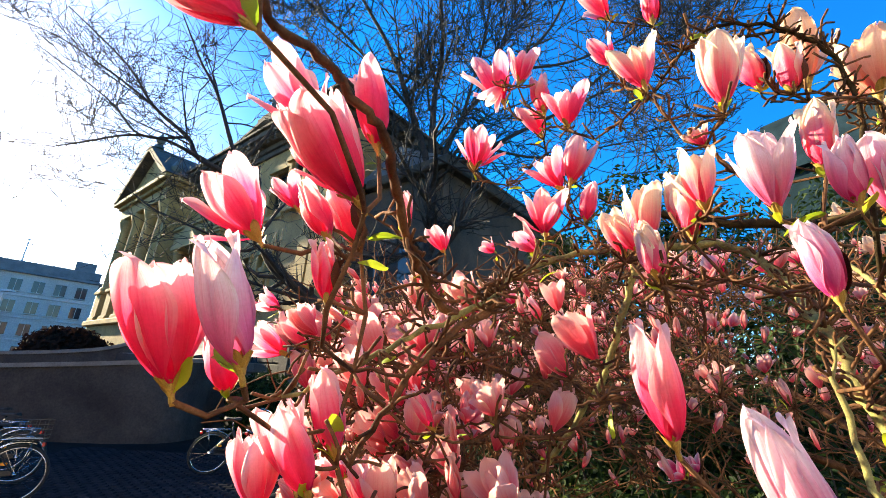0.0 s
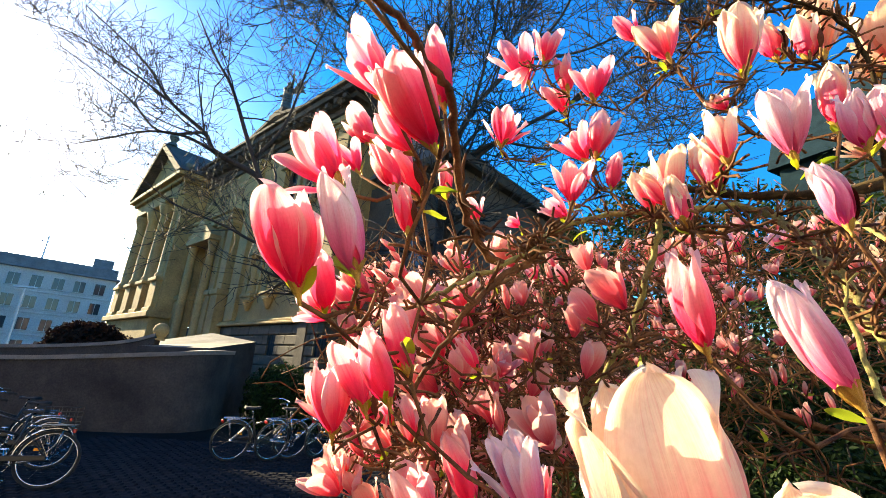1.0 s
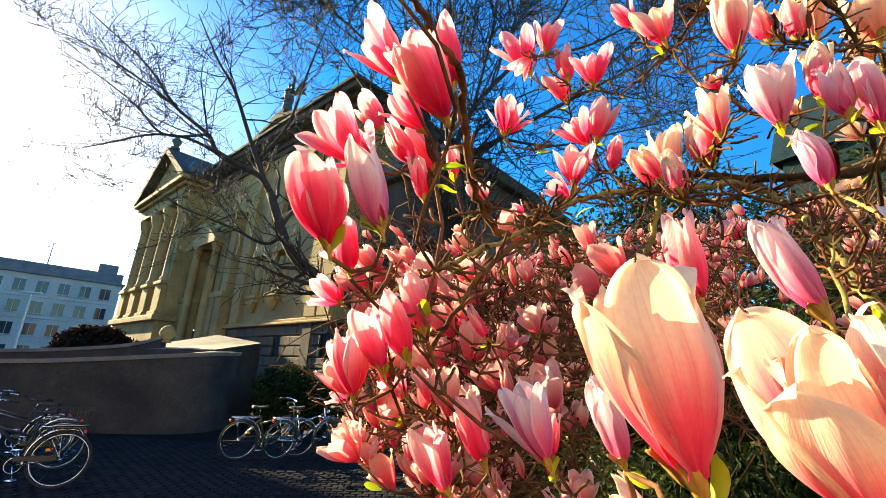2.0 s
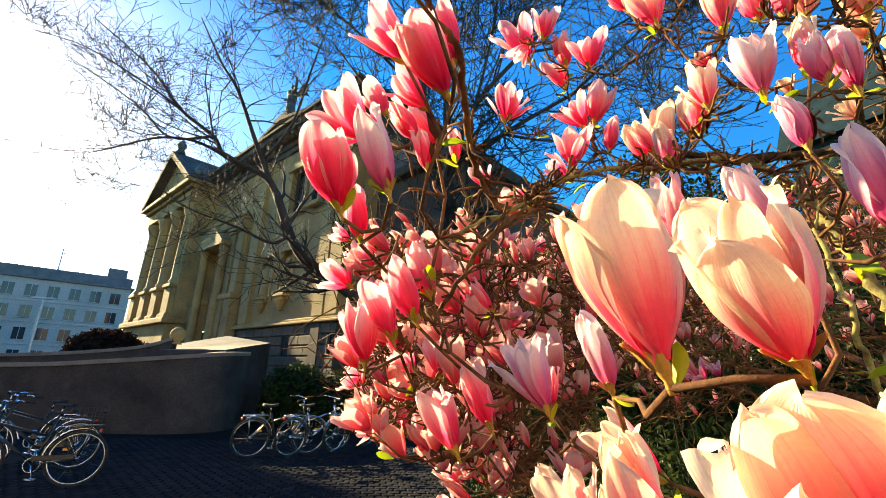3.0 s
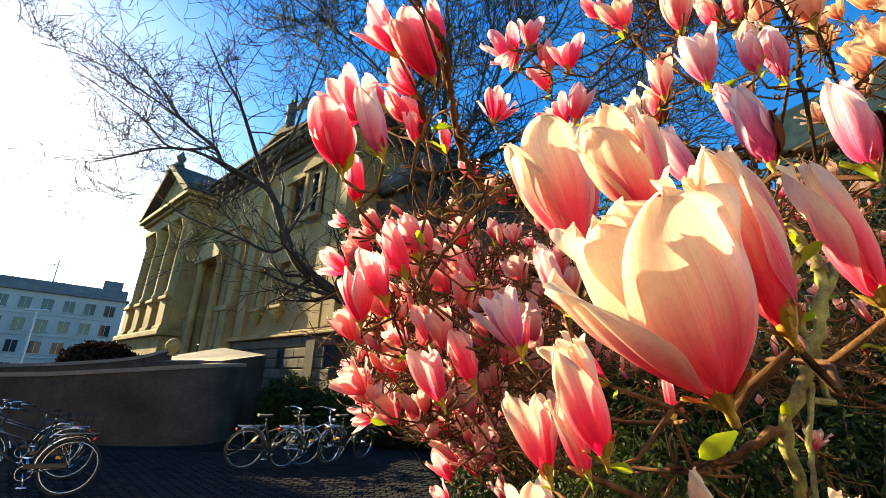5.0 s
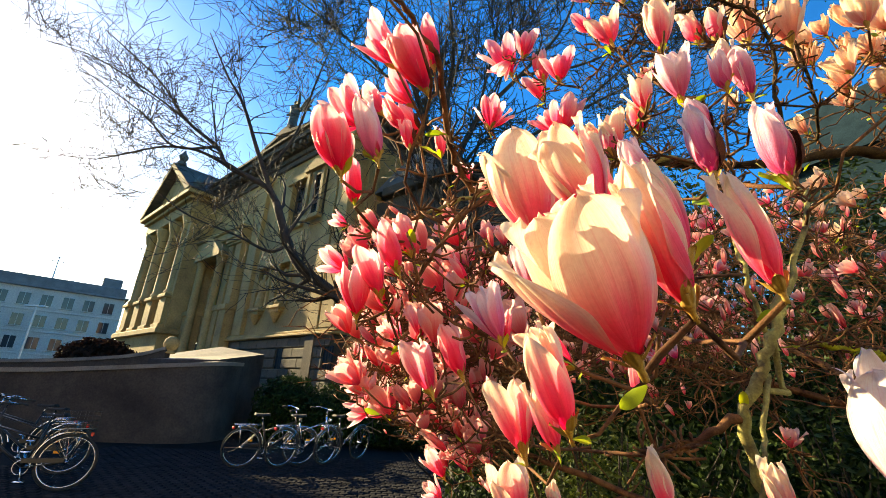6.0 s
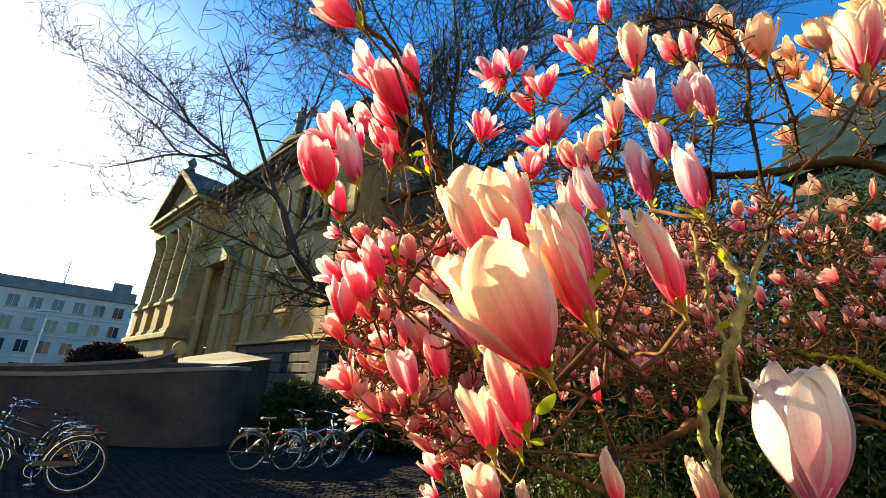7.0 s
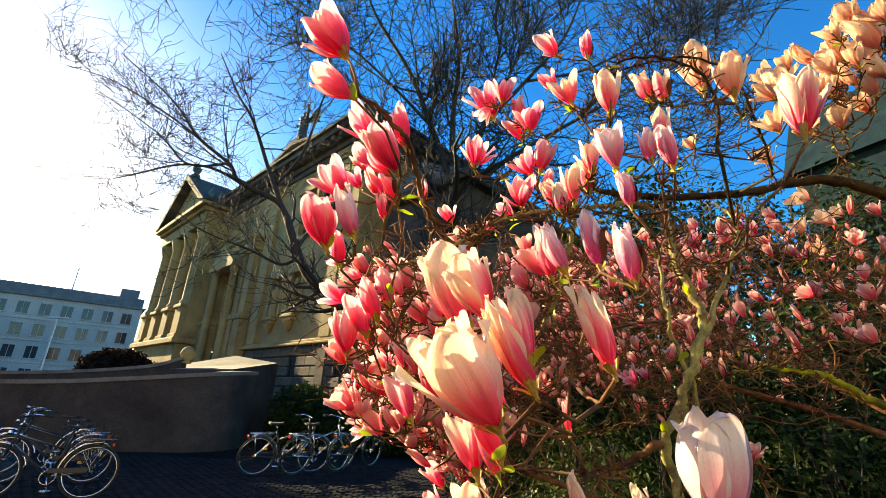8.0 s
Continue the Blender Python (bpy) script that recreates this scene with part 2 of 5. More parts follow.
                f.append((i * n + k, i * n + l, (i + 1) * n + l, (i + 1) * n + k))
        f.append(tuple(range(n))[::-1])
        f.append(tuple((len(profile) - 1) * n + k for k in range(n)))
        return self.add(v, f)

    def prism(self, outline, y0, y1):
        """An outline of (x, z) pairs, counter-clockwise, drawn out from y0 to y1."""
        n = len(outline)
        v = [(x, y0, z) for x, z in outline] + [(x, y1, z) for x, z in outline]
        f = [tuple(range(n)), tuple(range(2 * n - 1, n - 1, -1))]
        f += [(i, i + n, (i + 1) % n + n, (i + 1) % n) for i in range(n)]
        return self.add(v, f)

    def mesh(self, name, mat, smooth=False):
        me = bpy.data.meshes.new(name)
        me.from_pydata(self.v, [], self.f)
        me.materials.append(mat)
        if smooth:
            me.polygons.foreach_set("use_smooth", [True] * len(me.polygons))
        me.update()
        return me


def part(name, geo, mat, parent=None, label="", smooth=False, at=None):
    """One mesh object, under a thing or a part."""
    me = geo.mesh(name, mat, smooth) if isinstance(geo, Geo) else geo
    ob = new(name, me)
    if parent is not None:
        ob.parent = parent
    if at is not None:
        ob.matrix_basis = at
    return tagged(ob, label)


def thing(name, label, category, m=None, group="", kind=""):
    ob = new(name)
    if m is not None:
        ob.matrix_basis = m
    return tagged(ob, label, category, group, kind)


# ---- ground and street ----
g = Geo()
g.add([(-900, -300, -0.03), (900, -300, -0.03), (900, 900, -0.03), (-900, 900, -0.03)], [(0, 1, 2, 3)])
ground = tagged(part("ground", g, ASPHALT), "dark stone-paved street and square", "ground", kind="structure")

# ---- ramp wall in front of the museum ----


def wall_run(name, pts, thick, label):
    """A wall that follows points (x, y, top), with a coping that stands proud."""
    geo, cop = Geo(), Geo()
    side = []
    for i, (x, y, z) in enumerate(pts):
        a, b = Vector(pts[max(i - 1, 0)][:2]), Vector(pts[min(i + 1, len(pts) - 1)][:2])
        d = (b - a).normalized()
        side.append(Vector((-d.y, d.x)))
    for target, lo, hi, t in ((geo, 0.0, -0.10, thick), (cop, -0.10, 0.0, thick + 0.10)):
        v, f = [], []
        for (x, y, z), n in zip(pts, side):
            bot = lo if target is geo else z + lo
            v += [(x - n.x * t / 2, y - n.y * t / 2, bot - 0.03 * (target is geo)), (x + n.x * t / 2, y + n.y * t / 2, bot - 0.03 * (target is geo)), (x + n.x * t / 2, y + n.y * t / 2, z + hi), (x - n.x * t / 2, y - n.y * t / 2, z + hi)]
        for i in range(len(pts) - 1):
            for k in range(4):
                l = (k + 1) % 4
                f.append((4 * i + k, 4 * i + l, 4 * i + 4 + l, 4 * i + 4 + k))
        m = 4 * (len(pts) - 1)
        f += [(3, 2, 1, 0), (m, m + 1, m + 2, m + 3)]
        target.add(v, f)
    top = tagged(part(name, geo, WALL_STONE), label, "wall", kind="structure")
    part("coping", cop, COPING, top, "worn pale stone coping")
    return top


def smooth_run(pts, n=6):
    out = []
    P = [Vector(p) for p in pts]
    for i in range(len(P) - 1):
        a, b, c, d = P[max(i - 1, 0)], P[i], P[i + 1], P[min(i + 2, len(P) - 1)]
        for k in range(n):
            t = k / n
            out.append(tuple(0.5 * ((2 * b) + (c - a) * t + (2 * a - 5 * b + 4 * c - d) * t * t + (3 * b - a - 3 * c + d) * t ** 3)))
    return out + [tuple(P[-1])]


wall_run("wall_ramp", smooth_run([(-16, 11.0, 1.30), (-10.1, 11.5, 1.50), (-7.9, 11.6, 1.66), (-6.3, 11.9, 1.84), (-5.6, 12.5, 1.96), (-5.5, 13.6, 2.02)]), 0.36, "dark curved stone wall beside the museum ramp")
wall_run("wall_ramp_inner", smooth_run([(-22, 14.6, 1.55), (-13.8, 14.6, 1.72), (-9.6, 14.6, 2.05), (-8.2, 14.7, 2.42)]), 0.36, "inner stone parapet of the museum ramp")
g = Geo().lathe((-8.15, 14.7, 2.22), [(0.16, 0), (0.16, 0.05), (0.08, 0.08), (0.17, 0.14), (0.22, 0.24), (0.23, 0.32), (0.19, 0.44), (0.10, 0.52), (0.02, 0.54)], 18)
tagged(part("stone_ball", g, STONE, smooth=True), "round sandstone ball finial on the ramp parapet", "finial")
g = Geo()
g.add([(-9.4, 14.9, 2.0), (-5.7, 12.9, 2.04), (-5.7, 16.2, 2.45), (-8.0, 17.8, 2.75)], [(0, 1, 2, 3)])
side = Geo()
side.add([(-9.4, 14.9, -0.03), (-5.7, 12.9, -0.03), (-5.7, 16.2, -0.03), (-8.0, 17.8, -0.03), (-9.4, 14.9, 2.0), (-5.7, 12.9, 2.04), (-5.7, 16.2, 2.45), (-8.0, 17.8, 2.75)], [(0, 1, 5, 4), (1, 2, 6, 5), (2, 3, 7, 6), (3, 0, 4, 7)])
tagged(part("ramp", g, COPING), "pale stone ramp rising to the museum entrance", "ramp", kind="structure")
# the flank takes the wall's colour, darker than the coping colour on top
part("ramp_side", side, WALL_STONE, bpy.data.objects["ramp"], "flank in darker stone than the ramp top")

# ---- museum ----
FACADE = Matrix(((0.7317, 0.6816, 0, -6.0), (-0.6816, 0.7317, 0, 19.3), (0, 0, 1, 0), (0, 0, 0, 1)))
museum = thing("museum_building", "neoclassical sandstone museum with gabled portico and rusticated basement", "building", FACADE)
RIGHT = 3.4

LEFT = -11.6
for lo, hi in (((LEFT, 0.0, 3.6), (-9.9, 0.6, 12.6)), ((-7.5, 0.0, 3.6), (-3.75, 0.6, 12.6)), ((-9.9, 0.0, 8.0), (-7.5, 0.6, 12.6)), ((-3.75, 0.35, 3.6), (-0.45, 0.6, 12.6)), ((-3.75, 0.0, 3.6), (-0.45, 0.35, 4.9)),
               ((-3.75, 0.0, 6.95), (-1.75, 0.35, 12.6)), ((-2.35, 0.0, 4.9), (-1.85, 0.35, 6.95)), ((-1.75, 0.0, 6.95), (-0.45, 0.35, 8.7)), ((-1.75, 0.0, 11.2), (-0.45, 0.35, 12.6)),
               ((-0.45, 0.0, 3.6), (RIGHT, 0.6, 12.6)), ((RIGHT - 0.6, 0.6, -0.05), (RIGHT, 14.0, 12.6)), ((LEFT, 13.4, -0.05), (RIGHT - 0.6, 14.0, 12.6))):
    part("wall_panel", Geo().box(lo, hi), STONE, museum)
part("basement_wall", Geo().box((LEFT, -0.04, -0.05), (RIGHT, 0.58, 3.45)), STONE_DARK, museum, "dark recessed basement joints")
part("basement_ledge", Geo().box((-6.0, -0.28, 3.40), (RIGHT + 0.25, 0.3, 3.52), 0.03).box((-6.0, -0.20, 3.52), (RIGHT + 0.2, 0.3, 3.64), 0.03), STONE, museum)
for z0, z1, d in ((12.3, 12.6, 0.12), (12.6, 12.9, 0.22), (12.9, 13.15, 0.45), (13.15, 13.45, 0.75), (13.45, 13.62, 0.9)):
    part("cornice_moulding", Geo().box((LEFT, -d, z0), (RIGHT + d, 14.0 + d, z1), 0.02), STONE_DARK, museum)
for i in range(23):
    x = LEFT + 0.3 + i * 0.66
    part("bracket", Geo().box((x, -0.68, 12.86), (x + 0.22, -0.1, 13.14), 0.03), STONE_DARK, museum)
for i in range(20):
    y = 0.3 + i * 0.66
    part("bracket", Geo().box((RIGHT + 0.1, y, 12.86), (RIGHT + 0.68, y + 0.22, 13.14), 0.03), STONE_DARK, museum)
g = Geo()
g.add([(LEFT, -0.6, 13.62), (RIGHT + 0.6, -0.6, 13.62), (RIGHT + 0.6, 14.6, 13.62), (LEFT, 14.6, 13.62), (LEFT, 7, 15.0), (-2.0, 7, 15.0)], [(0, 1, 5, 4), (1, 2, 5), (2, 3, 4, 5), (3, 0, 4), (3, 2, 1, 0)])
part("roof", g, SLATE, museum, "low slate roof")
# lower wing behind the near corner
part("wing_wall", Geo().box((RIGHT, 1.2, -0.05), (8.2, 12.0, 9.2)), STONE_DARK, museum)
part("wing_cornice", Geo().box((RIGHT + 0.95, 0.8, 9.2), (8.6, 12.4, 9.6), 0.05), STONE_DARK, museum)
part("wing_roof", Geo().prism([(RIGHT, 9.6), (8.4, 9.6), (5.9, 10.8)], 1.0, 12.2), SLATE, museum)
for z in (4.6, 1.9):
    for x in (4.4, 6.3):
        w = part("wing_window", Geo().box((x, 1.17, z), (x + 0.8, 1.2, z + (1.9 if z > 3 else 0.85))), GLASS, museum, "dark window")
        part("wing_sill", Geo().box((x - 0.15, 1.05, z - 0.15), (x + 0.95, 1.2, z), 0.02), STONE, w)
# side wall pilasters and basement of the short side
for i in range(5):
    y = 0.6 + i * 3.0
    part("side_pilaster", Geo().box((RIGHT, y, 3.6), (RIGHT + 0.18, y + 0.8, 12.3), 0.03), STONE, museum)
# attic gable with the statue group
g = Geo()
g.prism([(-8.6, 13.62), (1.8, 13.62), (-3.4, 14.6)], -0.15, 0.5)
part("attic_gable", g, STONE, museum, "pale attic gable")
g = Geo().prism([(-8.9, 13.62), (-8.6, 13.62), (-3.4, 14.6), (-3.4, 14.82)], -0.45, 0.6)
g.prism([(1.8, 13.62), (2.1, 13.62), (-3.4, 14.82), (-3.4, 14.6)], -0.45, 0.6)
part("gable_moulding", g, STONE_DARK, museum)
part("statue_pedestal", Geo().box((-4.2, -0.4, 14.45), (-2.8, 0.6, 15.0), 0.05).box((-4.0, -0.3, 15.0), (-3.0, 0.5, 15.2), 0.03), STONE_DARK, museum)


def figure(at, h, seed, winged=False):
    """A draped stone figure as one plain mesh."""
    rnd = random.Random(seed)
    x, y, z = at
    geo = Geo().lathe(at, [(0.17 * h, 0), (0.16 * h, 0.1 * h), (0.13 * h, 0.3 * h), (0.12 * h, 0.5 * h), (0.14 * h, 0.66 * h), (0.15 * h, 0.76 * h), (0.06 * h, 0.82 * h), (0.05 * h, 0.86 * h), (0.075 * h, 0.92 * h), (0.04 * h, h)], 12)
    geo.tube([(x - 0.14 * h, y, z + 0.76 * h), (x - 0.22 * h, y - 0.06 * h, z + 0.58 * h), (x - 0.12 * h, y - 0.14 * h, z + 0.5 * h)], [0.045 * h, 0.04 * h, 0.035 * h], 6)
    geo.tube([(x + 0.14 * h, y, z + 0.76 * h), (x + 0.24 * h, y - 0.04 * h, z + (0.95 if winged else 0.56) * h), (x + 0.30 * h, y - 0.1 * h, z + (1.1 if winged else 0.42) * h)], [0.045 * h, 0.04 * h, 0.03 * h], 6)
    if winged:
        for s in (-1, 1):
            for k in range(4):
                geo.tube([(x + s * 0.08 * h, y + 0.12 * h, z + 0.7 * h), (x + s * (0.26 + 0.05 * k) * h, y + 0.2 * h, z + (1.02 - 0.12 * k) * h), (x + s * (0.42 + 0.03 * k) * h, y + 0.26 * h, z + (1.22 - 0.22 * k) * h)], [0.05 * h, 0.055 * h, 0.012 * h], 5)
    vs = []
    for p in geo.v:
        q = Vector(p)
        w = noise.noise(q * 6 / h + Vector((seed, 0, 0))) * 0.035 * h
        vs.append((q.x + w, q.y + w * 0.7, q.z))
    geo.v = vs
    return geo


st = part("roof_statue", figure((-3.5, 0.1, 15.2), 1.95, 3, True), COPPER, museum, "dark winged bronze statue on the gable", True)
part("roof_figure", figure((-5.3, 0.1, 14.1), 1.0, 5), COPPER, museum, "small bronze roof figure", True)

# corner pilaster strips of the main wall
for x, w in ((-5.1, 0.9), (1.7, 0.75), (RIGHT - 0.8, 0.8)):
    p = part("pilaster", Geo().box((x, -0.22, 3.64), (x + w, 0.0, 12.3), 0.03), STONE, museum)
    part("pilaster_capital", Geo().box((x - 0.1, -0.32, 11.8), (x + w + 0.1, 0.0, 12.0), 0.03).box((x - 0.16, -0.38, 12.0), (x + w + 0.16, 0.0, 12.3), 0.03), STONE, p)
part("corner_strip", Geo().box((1.75, -0.20, 0.0), (2.35, -0.04, 3.40), 0.02), STONE_DARK, museum)

# windows of the main wall


def museum_window(x0, x1, z0, z1, y=0.0, rows=3):
    w = part("window", Geo().box((x0, y + 0.28, z0), (x1, y + 0.31, z1)), GLASS, museum, "dark leaded window")
    fr = Geo().box((x0 - 0.02, y + 0.18, z0), (x0 + 0.08, y + 0.28, z1)).box((x1 - 0.08, y + 0.18, z0), (x1 + 0.02, y + 0.28, z1)).box((x0 + 0.08, y + 0.18, z1 - 0.08), (x1 - 0.08, y + 0.28, z1)).box((x0 + 0.08, y + 0.18, z0), (x1 - 0.08, y + 0.28, z0 + 0.08))
    m = (x0 + x1) / 2
    fr.box((m - 0.03, y + 0.2, z0 + 0.08), (m + 0.03, y + 0.27, z1 - 0.08))
    for k in range(1, rows):
        z = z0 + (z1 - z0) * k / rows
        fr.box((x0 + 0.08, y + 0.2, z - 0.025), (m - 0.03, y + 0.27, z + 0.025)).box((m + 0.03, y + 0.2, z - 0.025), (x1 - 0.08, y + 0.27, z + 0.025))
    part("window_frame", fr, WOOD_DOOR, w)
    s = Geo().box((x0 - 0.25, y - 0.16, z0 - 0.22), (x1 + 0.25, y + 0.1, z0), 0.03).box((x0 - 0.22, y - 0.09, z0), (x0 - 0.03, y + 0.05, z1), 0.02).box((x1 + 0.03, y - 0.09, z0), (x1 + 0.22, y + 0.05, z1), 0.02)
    s.prism([(x0 - 0.35, z1), (x1 + 0.35, z1), (x1 + 0.35, z1 + 0.15), (m, z1 + 0.55), (x0 - 0.35, z1 + 0.15)], y - 0.22, y + 0.02)
    part("window_surround", s, STONE, w)


museum_window(-1.7, -0.5, 8.8, 11.1)
museum_window(0.35, 1.3, 8.8, 11.1, -0.29)

# niches with draped figures on brackets
for i, x in enumerate((-3.05, -1.15)):
    s = Geo().box((x - 0.55, -0.34, 4.72), (x + 0.55, 0.3, 4.88), 0.03).box((x - 0.42, -0.26, 4.55), (x + 0.42, 0.0, 4.72), 0.03)
    s.lathe((x, -0.12, 4.08), [(0.05, 0), (0.12, 0.08), (0.16, 0.2), (0.28, 0.40), (0.30, 0.47)], 10)
    niche = part("niche_bracket", s, STONE, museum)
    part("niche_arch", Geo().box((x - 0.68, -0.10, 4.88), (x - 0.52, 0.02, 6.9), 0.02).box((x + 0.52, -0.10, 4.88), (x + 0.68, 0.02, 6.9), 0.02).prism([(x - 0.8, 6.9), (x + 0.8, 6.9), (x + 0.8, 7.05), (x + 0.3, 7.3), (x - 0.3, 7.3), (x - 0.8, 7.05)], -0.16, 0.02), STONE, niche)
    part("niche_statue", figure((x, 0.02, 4.88), 1.75, 11 + i), STONE, museum, "draped sandstone figure in a niche", True)

# entrance bay: pilaster pairs, pediment and doors
for x, w in ((-11.5, 0.6), (-10.6, 0.55), (-7.25, 0.6), (-6.35, 0.7)):
    p = part("entrance_pilaster", Geo().box((x, -0.42, 5.3), (x + w, 0.0, 9.0), 0.03), STONE, museum)
    part("entrance_pedestal", Geo().box((x - 0.1, -0.62, 2.0), (x + w + 0.1, -0.04, 2.5), 0.04).box((x - 0.04, -0.55, 2.5), (x + w + 0.04, -0.04, 5.0), 0.03).box((x - 0.12, -0.64, 5.0), (x + w + 0.12, -0.04, 5.3), 0.04), STONE, p)
    part("entrance_capital", Geo().box((x - 0.08, -0.52, 8.7), (x + w + 0.08, 0.0, 8.85), 0.02).box((x - 0.14, -0.6, 8.85), (x + w + 0.14, 0.0, 9.05), 0.03), STONE, p)
g = Geo().box((-11.55, -0.66, 9.05), (-5.5, 0.0, 9.5), 0.04).box((-11.55, -0.78, 9.5), (-5.4, 0.0, 9.68), 0.03)
part("entrance_entablature", g, STONE, museum)
g = Geo().prism([(-10.4, 8.1), (-7.0, 8.1), (-7.0, 8.35), (-8.7, 9.5), (-10.4, 8.35)], -1.0, -0.1)
part("door_pediment", g, STONE, museum)
for x in (-10.05, -7.4):
    part("door_column", Geo().lathe((x, -0.62, 2.4), [(0.30, 0), (0.30, 0.2), (0.24, 0.3), (0.23, 2.5), (0.20, 5.3), (0.27, 5.5), (0.30, 5.6), (0.30, 5.9)], 14), STONE, museum, smooth=True)
d = part("door", Geo().box((-9.9, 0.38, 2.0), (-7.5, 0.5, 8.0)), WOOD_DOOR, museum, "tall dark oak double door")
for k in range(4):
    for x in (-9.8, -8.65):
        part("door_panel", Geo().box((x, 0.34, 2.3 + k * 1.42), (x + 1.05, 0.38, 3.5 + k * 1.42), 0.02), WOOD_DOOR, d)
for k in range(8):
    part("step", Geo().box((-11.2, -3.4 + 0.36 * k, -0.02), (-5.4, -3.4 + 0.36 * (k + 1) - 0.002, 0.25 * (k + 1)), 0.01), COPING, museum, "worn stone step")

# portico with gable
PX0, PX1, PF = -20.6, -11.6, -1.6
portico = part("portico_podium", Geo().box((PX0, PF, -0.05), (PX1, 0.0, 3.9), 0.03).box((PX0 - 0.2, PF - 0.25, 3.9), (PX1 + 0.2, 0.0, 4.25), 0.05), STONE, museum)
part("portico_back", Geo().box((PX0, -0.5, 4.25), (PX1, 0.6, 11.6)), STONE, museum)
for x in (PX0, PX1 - 1.0):
    part("portico_pier", Geo().box((x, PF + 0.25, 4.25), (x + 1.0, -0.5, 11.6), 0.04), STONE, museum)
for i in range(4):
    x = PX0 + 0.75 + i * (PX1 - PX0 - 1.5) / 3
    c = part("portico_column", Geo().lathe((x, PF + 0.5, 6.3), [(0.56, 0), (0.56, 0.2), (0.47, 0.32), (0.45, 1.8), (0.39, 4.5), (0.46, 4.6), (0.54, 4.9), (0.60, 5.1), (0.60, 5.3)], 18), STONE, museum, smooth=True)
    part("column_pedestal", Geo().box((x - 0.66, PF - 0.12, 4.25), (x + 0.66, PF + 1.05, 4.5), 0.04).box((x - 0.56, PF - 0.02, 4.5), (x + 0.56, PF + 1.0, 6.05), 0.03).box((x - 0.68, PF - 0.15, 6.05), (x + 0.68, PF + 1.1, 6.3), 0.05), STONE, c)
for z0, z1, d in ((11.6, 12.4, 0.0), (12.4, 12.65, 0.22), (12.65, 12.95, 0.5)):
    part("portico_entablature", Geo().box((PX0 - d, PF - d, z0), (PX1 + d, 0.6, z1), 0.04), STONE, museum)
PM = (PX0 + PX1) / 2
part("tympanum", Geo().prism([(PX0, 12.95), (PX1, 12.95), (PM, 15.9)], PF + 0.1, 6.0), STONE, museum)
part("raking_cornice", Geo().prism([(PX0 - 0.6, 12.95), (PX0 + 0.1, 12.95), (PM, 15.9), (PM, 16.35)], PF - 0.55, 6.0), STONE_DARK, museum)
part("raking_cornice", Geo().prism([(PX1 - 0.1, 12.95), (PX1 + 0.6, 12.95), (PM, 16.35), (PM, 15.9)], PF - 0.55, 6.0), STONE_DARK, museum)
part("acroterion", Geo().lathe((PM, PF, 16.3), [(0.34, 0), (0.3, 0.2), (0.16, 0.3), (0.28, 0.5), (0.34, 0.7), (0.2, 0.9), (0.08, 1.1), (0.02, 1.3)], 8), COPPER, museum, "bronze gable ornament")
part("acroterion", Geo().lathe((PX1 - 0.2, PF + 0.2, 12.95), [(0.34, 0), (0.3, 0.2), (0.18, 0.3), (0.3, 0.5), (0.34, 0.7), (0.2, 1.0), (0.03, 1.3)], 8), COPPER, museum, "bronze gable ornament")

# ---- house across the square ----
HOUSE = Matrix(((0.78, -0.6258, 0, -46.0), (0.6258, 0.78, 0, 66.0), (0, 0, 1, 0), (0, 0, 0, 1)))
house = thing("apartment_house", "pale rendered four-storey apartment house with flat grey roof", "building", HOUSE)
LEN, TOP = 46.0, 12.3
part("house_wall", Geo().box((-LEN, 0, -0.05), (0, 14, TOP)), PLASTER, house)
part("house_roof", Geo().box((-LEN - 0.3, 0.6, TOP), (0.0, 13.4, TOP + 1.6), 0.1).box((-LEN - 0.4, -0.4, TOP - 0.15), (0.4, 14.4, TOP + 0.12), 0.03), SLATE, house, "grey set-back roof storey")
part("stair_head", Geo().box((-3.2, 1.5, TOP + 1.6), (-0.8, 5, TOP + 3.0), 0.05), SLATE, house)
part("house_mast", Geo().tube([(-9, 4, TOP + 1.5), (-9, 4, TOP + 5.5)], [0.12, 0.07], 6).tube([(-9.7, 4, TOP + 4.6), (-8.3, 4, TOP + 4.6)], 0.06, 5).tube([(-9.4, 4, TOP + 5.2), (-8.6, 4, TOP + 5.2)], 0.06, 5), POLE, house, "thin roof antenna mast")
for floor_z in (1.2, 4.1, 7.0, 9.8):
    for i in range(19):
        x = -2.3 - i * 2.3
        wdw = part("window", Geo().box((x, -0.03, floor_z), (x + 1.2, 0.0, floor_z + 1.55)), GLASS, house, "dark window")
        part("window_frame", Geo().box((x - 0.08, -0.09, floor_z), (x, 0.0, floor_z + 1.55)).box((x + 1.2, -0.09, floor_z), (x + 1.28, 0.0, floor_z + 1.55)).box((x + 0.57, -0.08, floor_z), (x + 0.63, -0.03, floor_z + 1.55)), PLASTER, wdw)
        part("sill", Geo().box((x - 0.15, -0.22, floor_z - 0.12), (x + 1.35, 0.0, floor_z), 0.02), PLASTER, wdw)
for floor_z in (3.4, 6.3, 9.1):
    part("string_course", Geo().box((-LEN, -0.14, floor_z), (0.0, 0.0, floor_z + 0.22), 0.02), PLASTER, house)

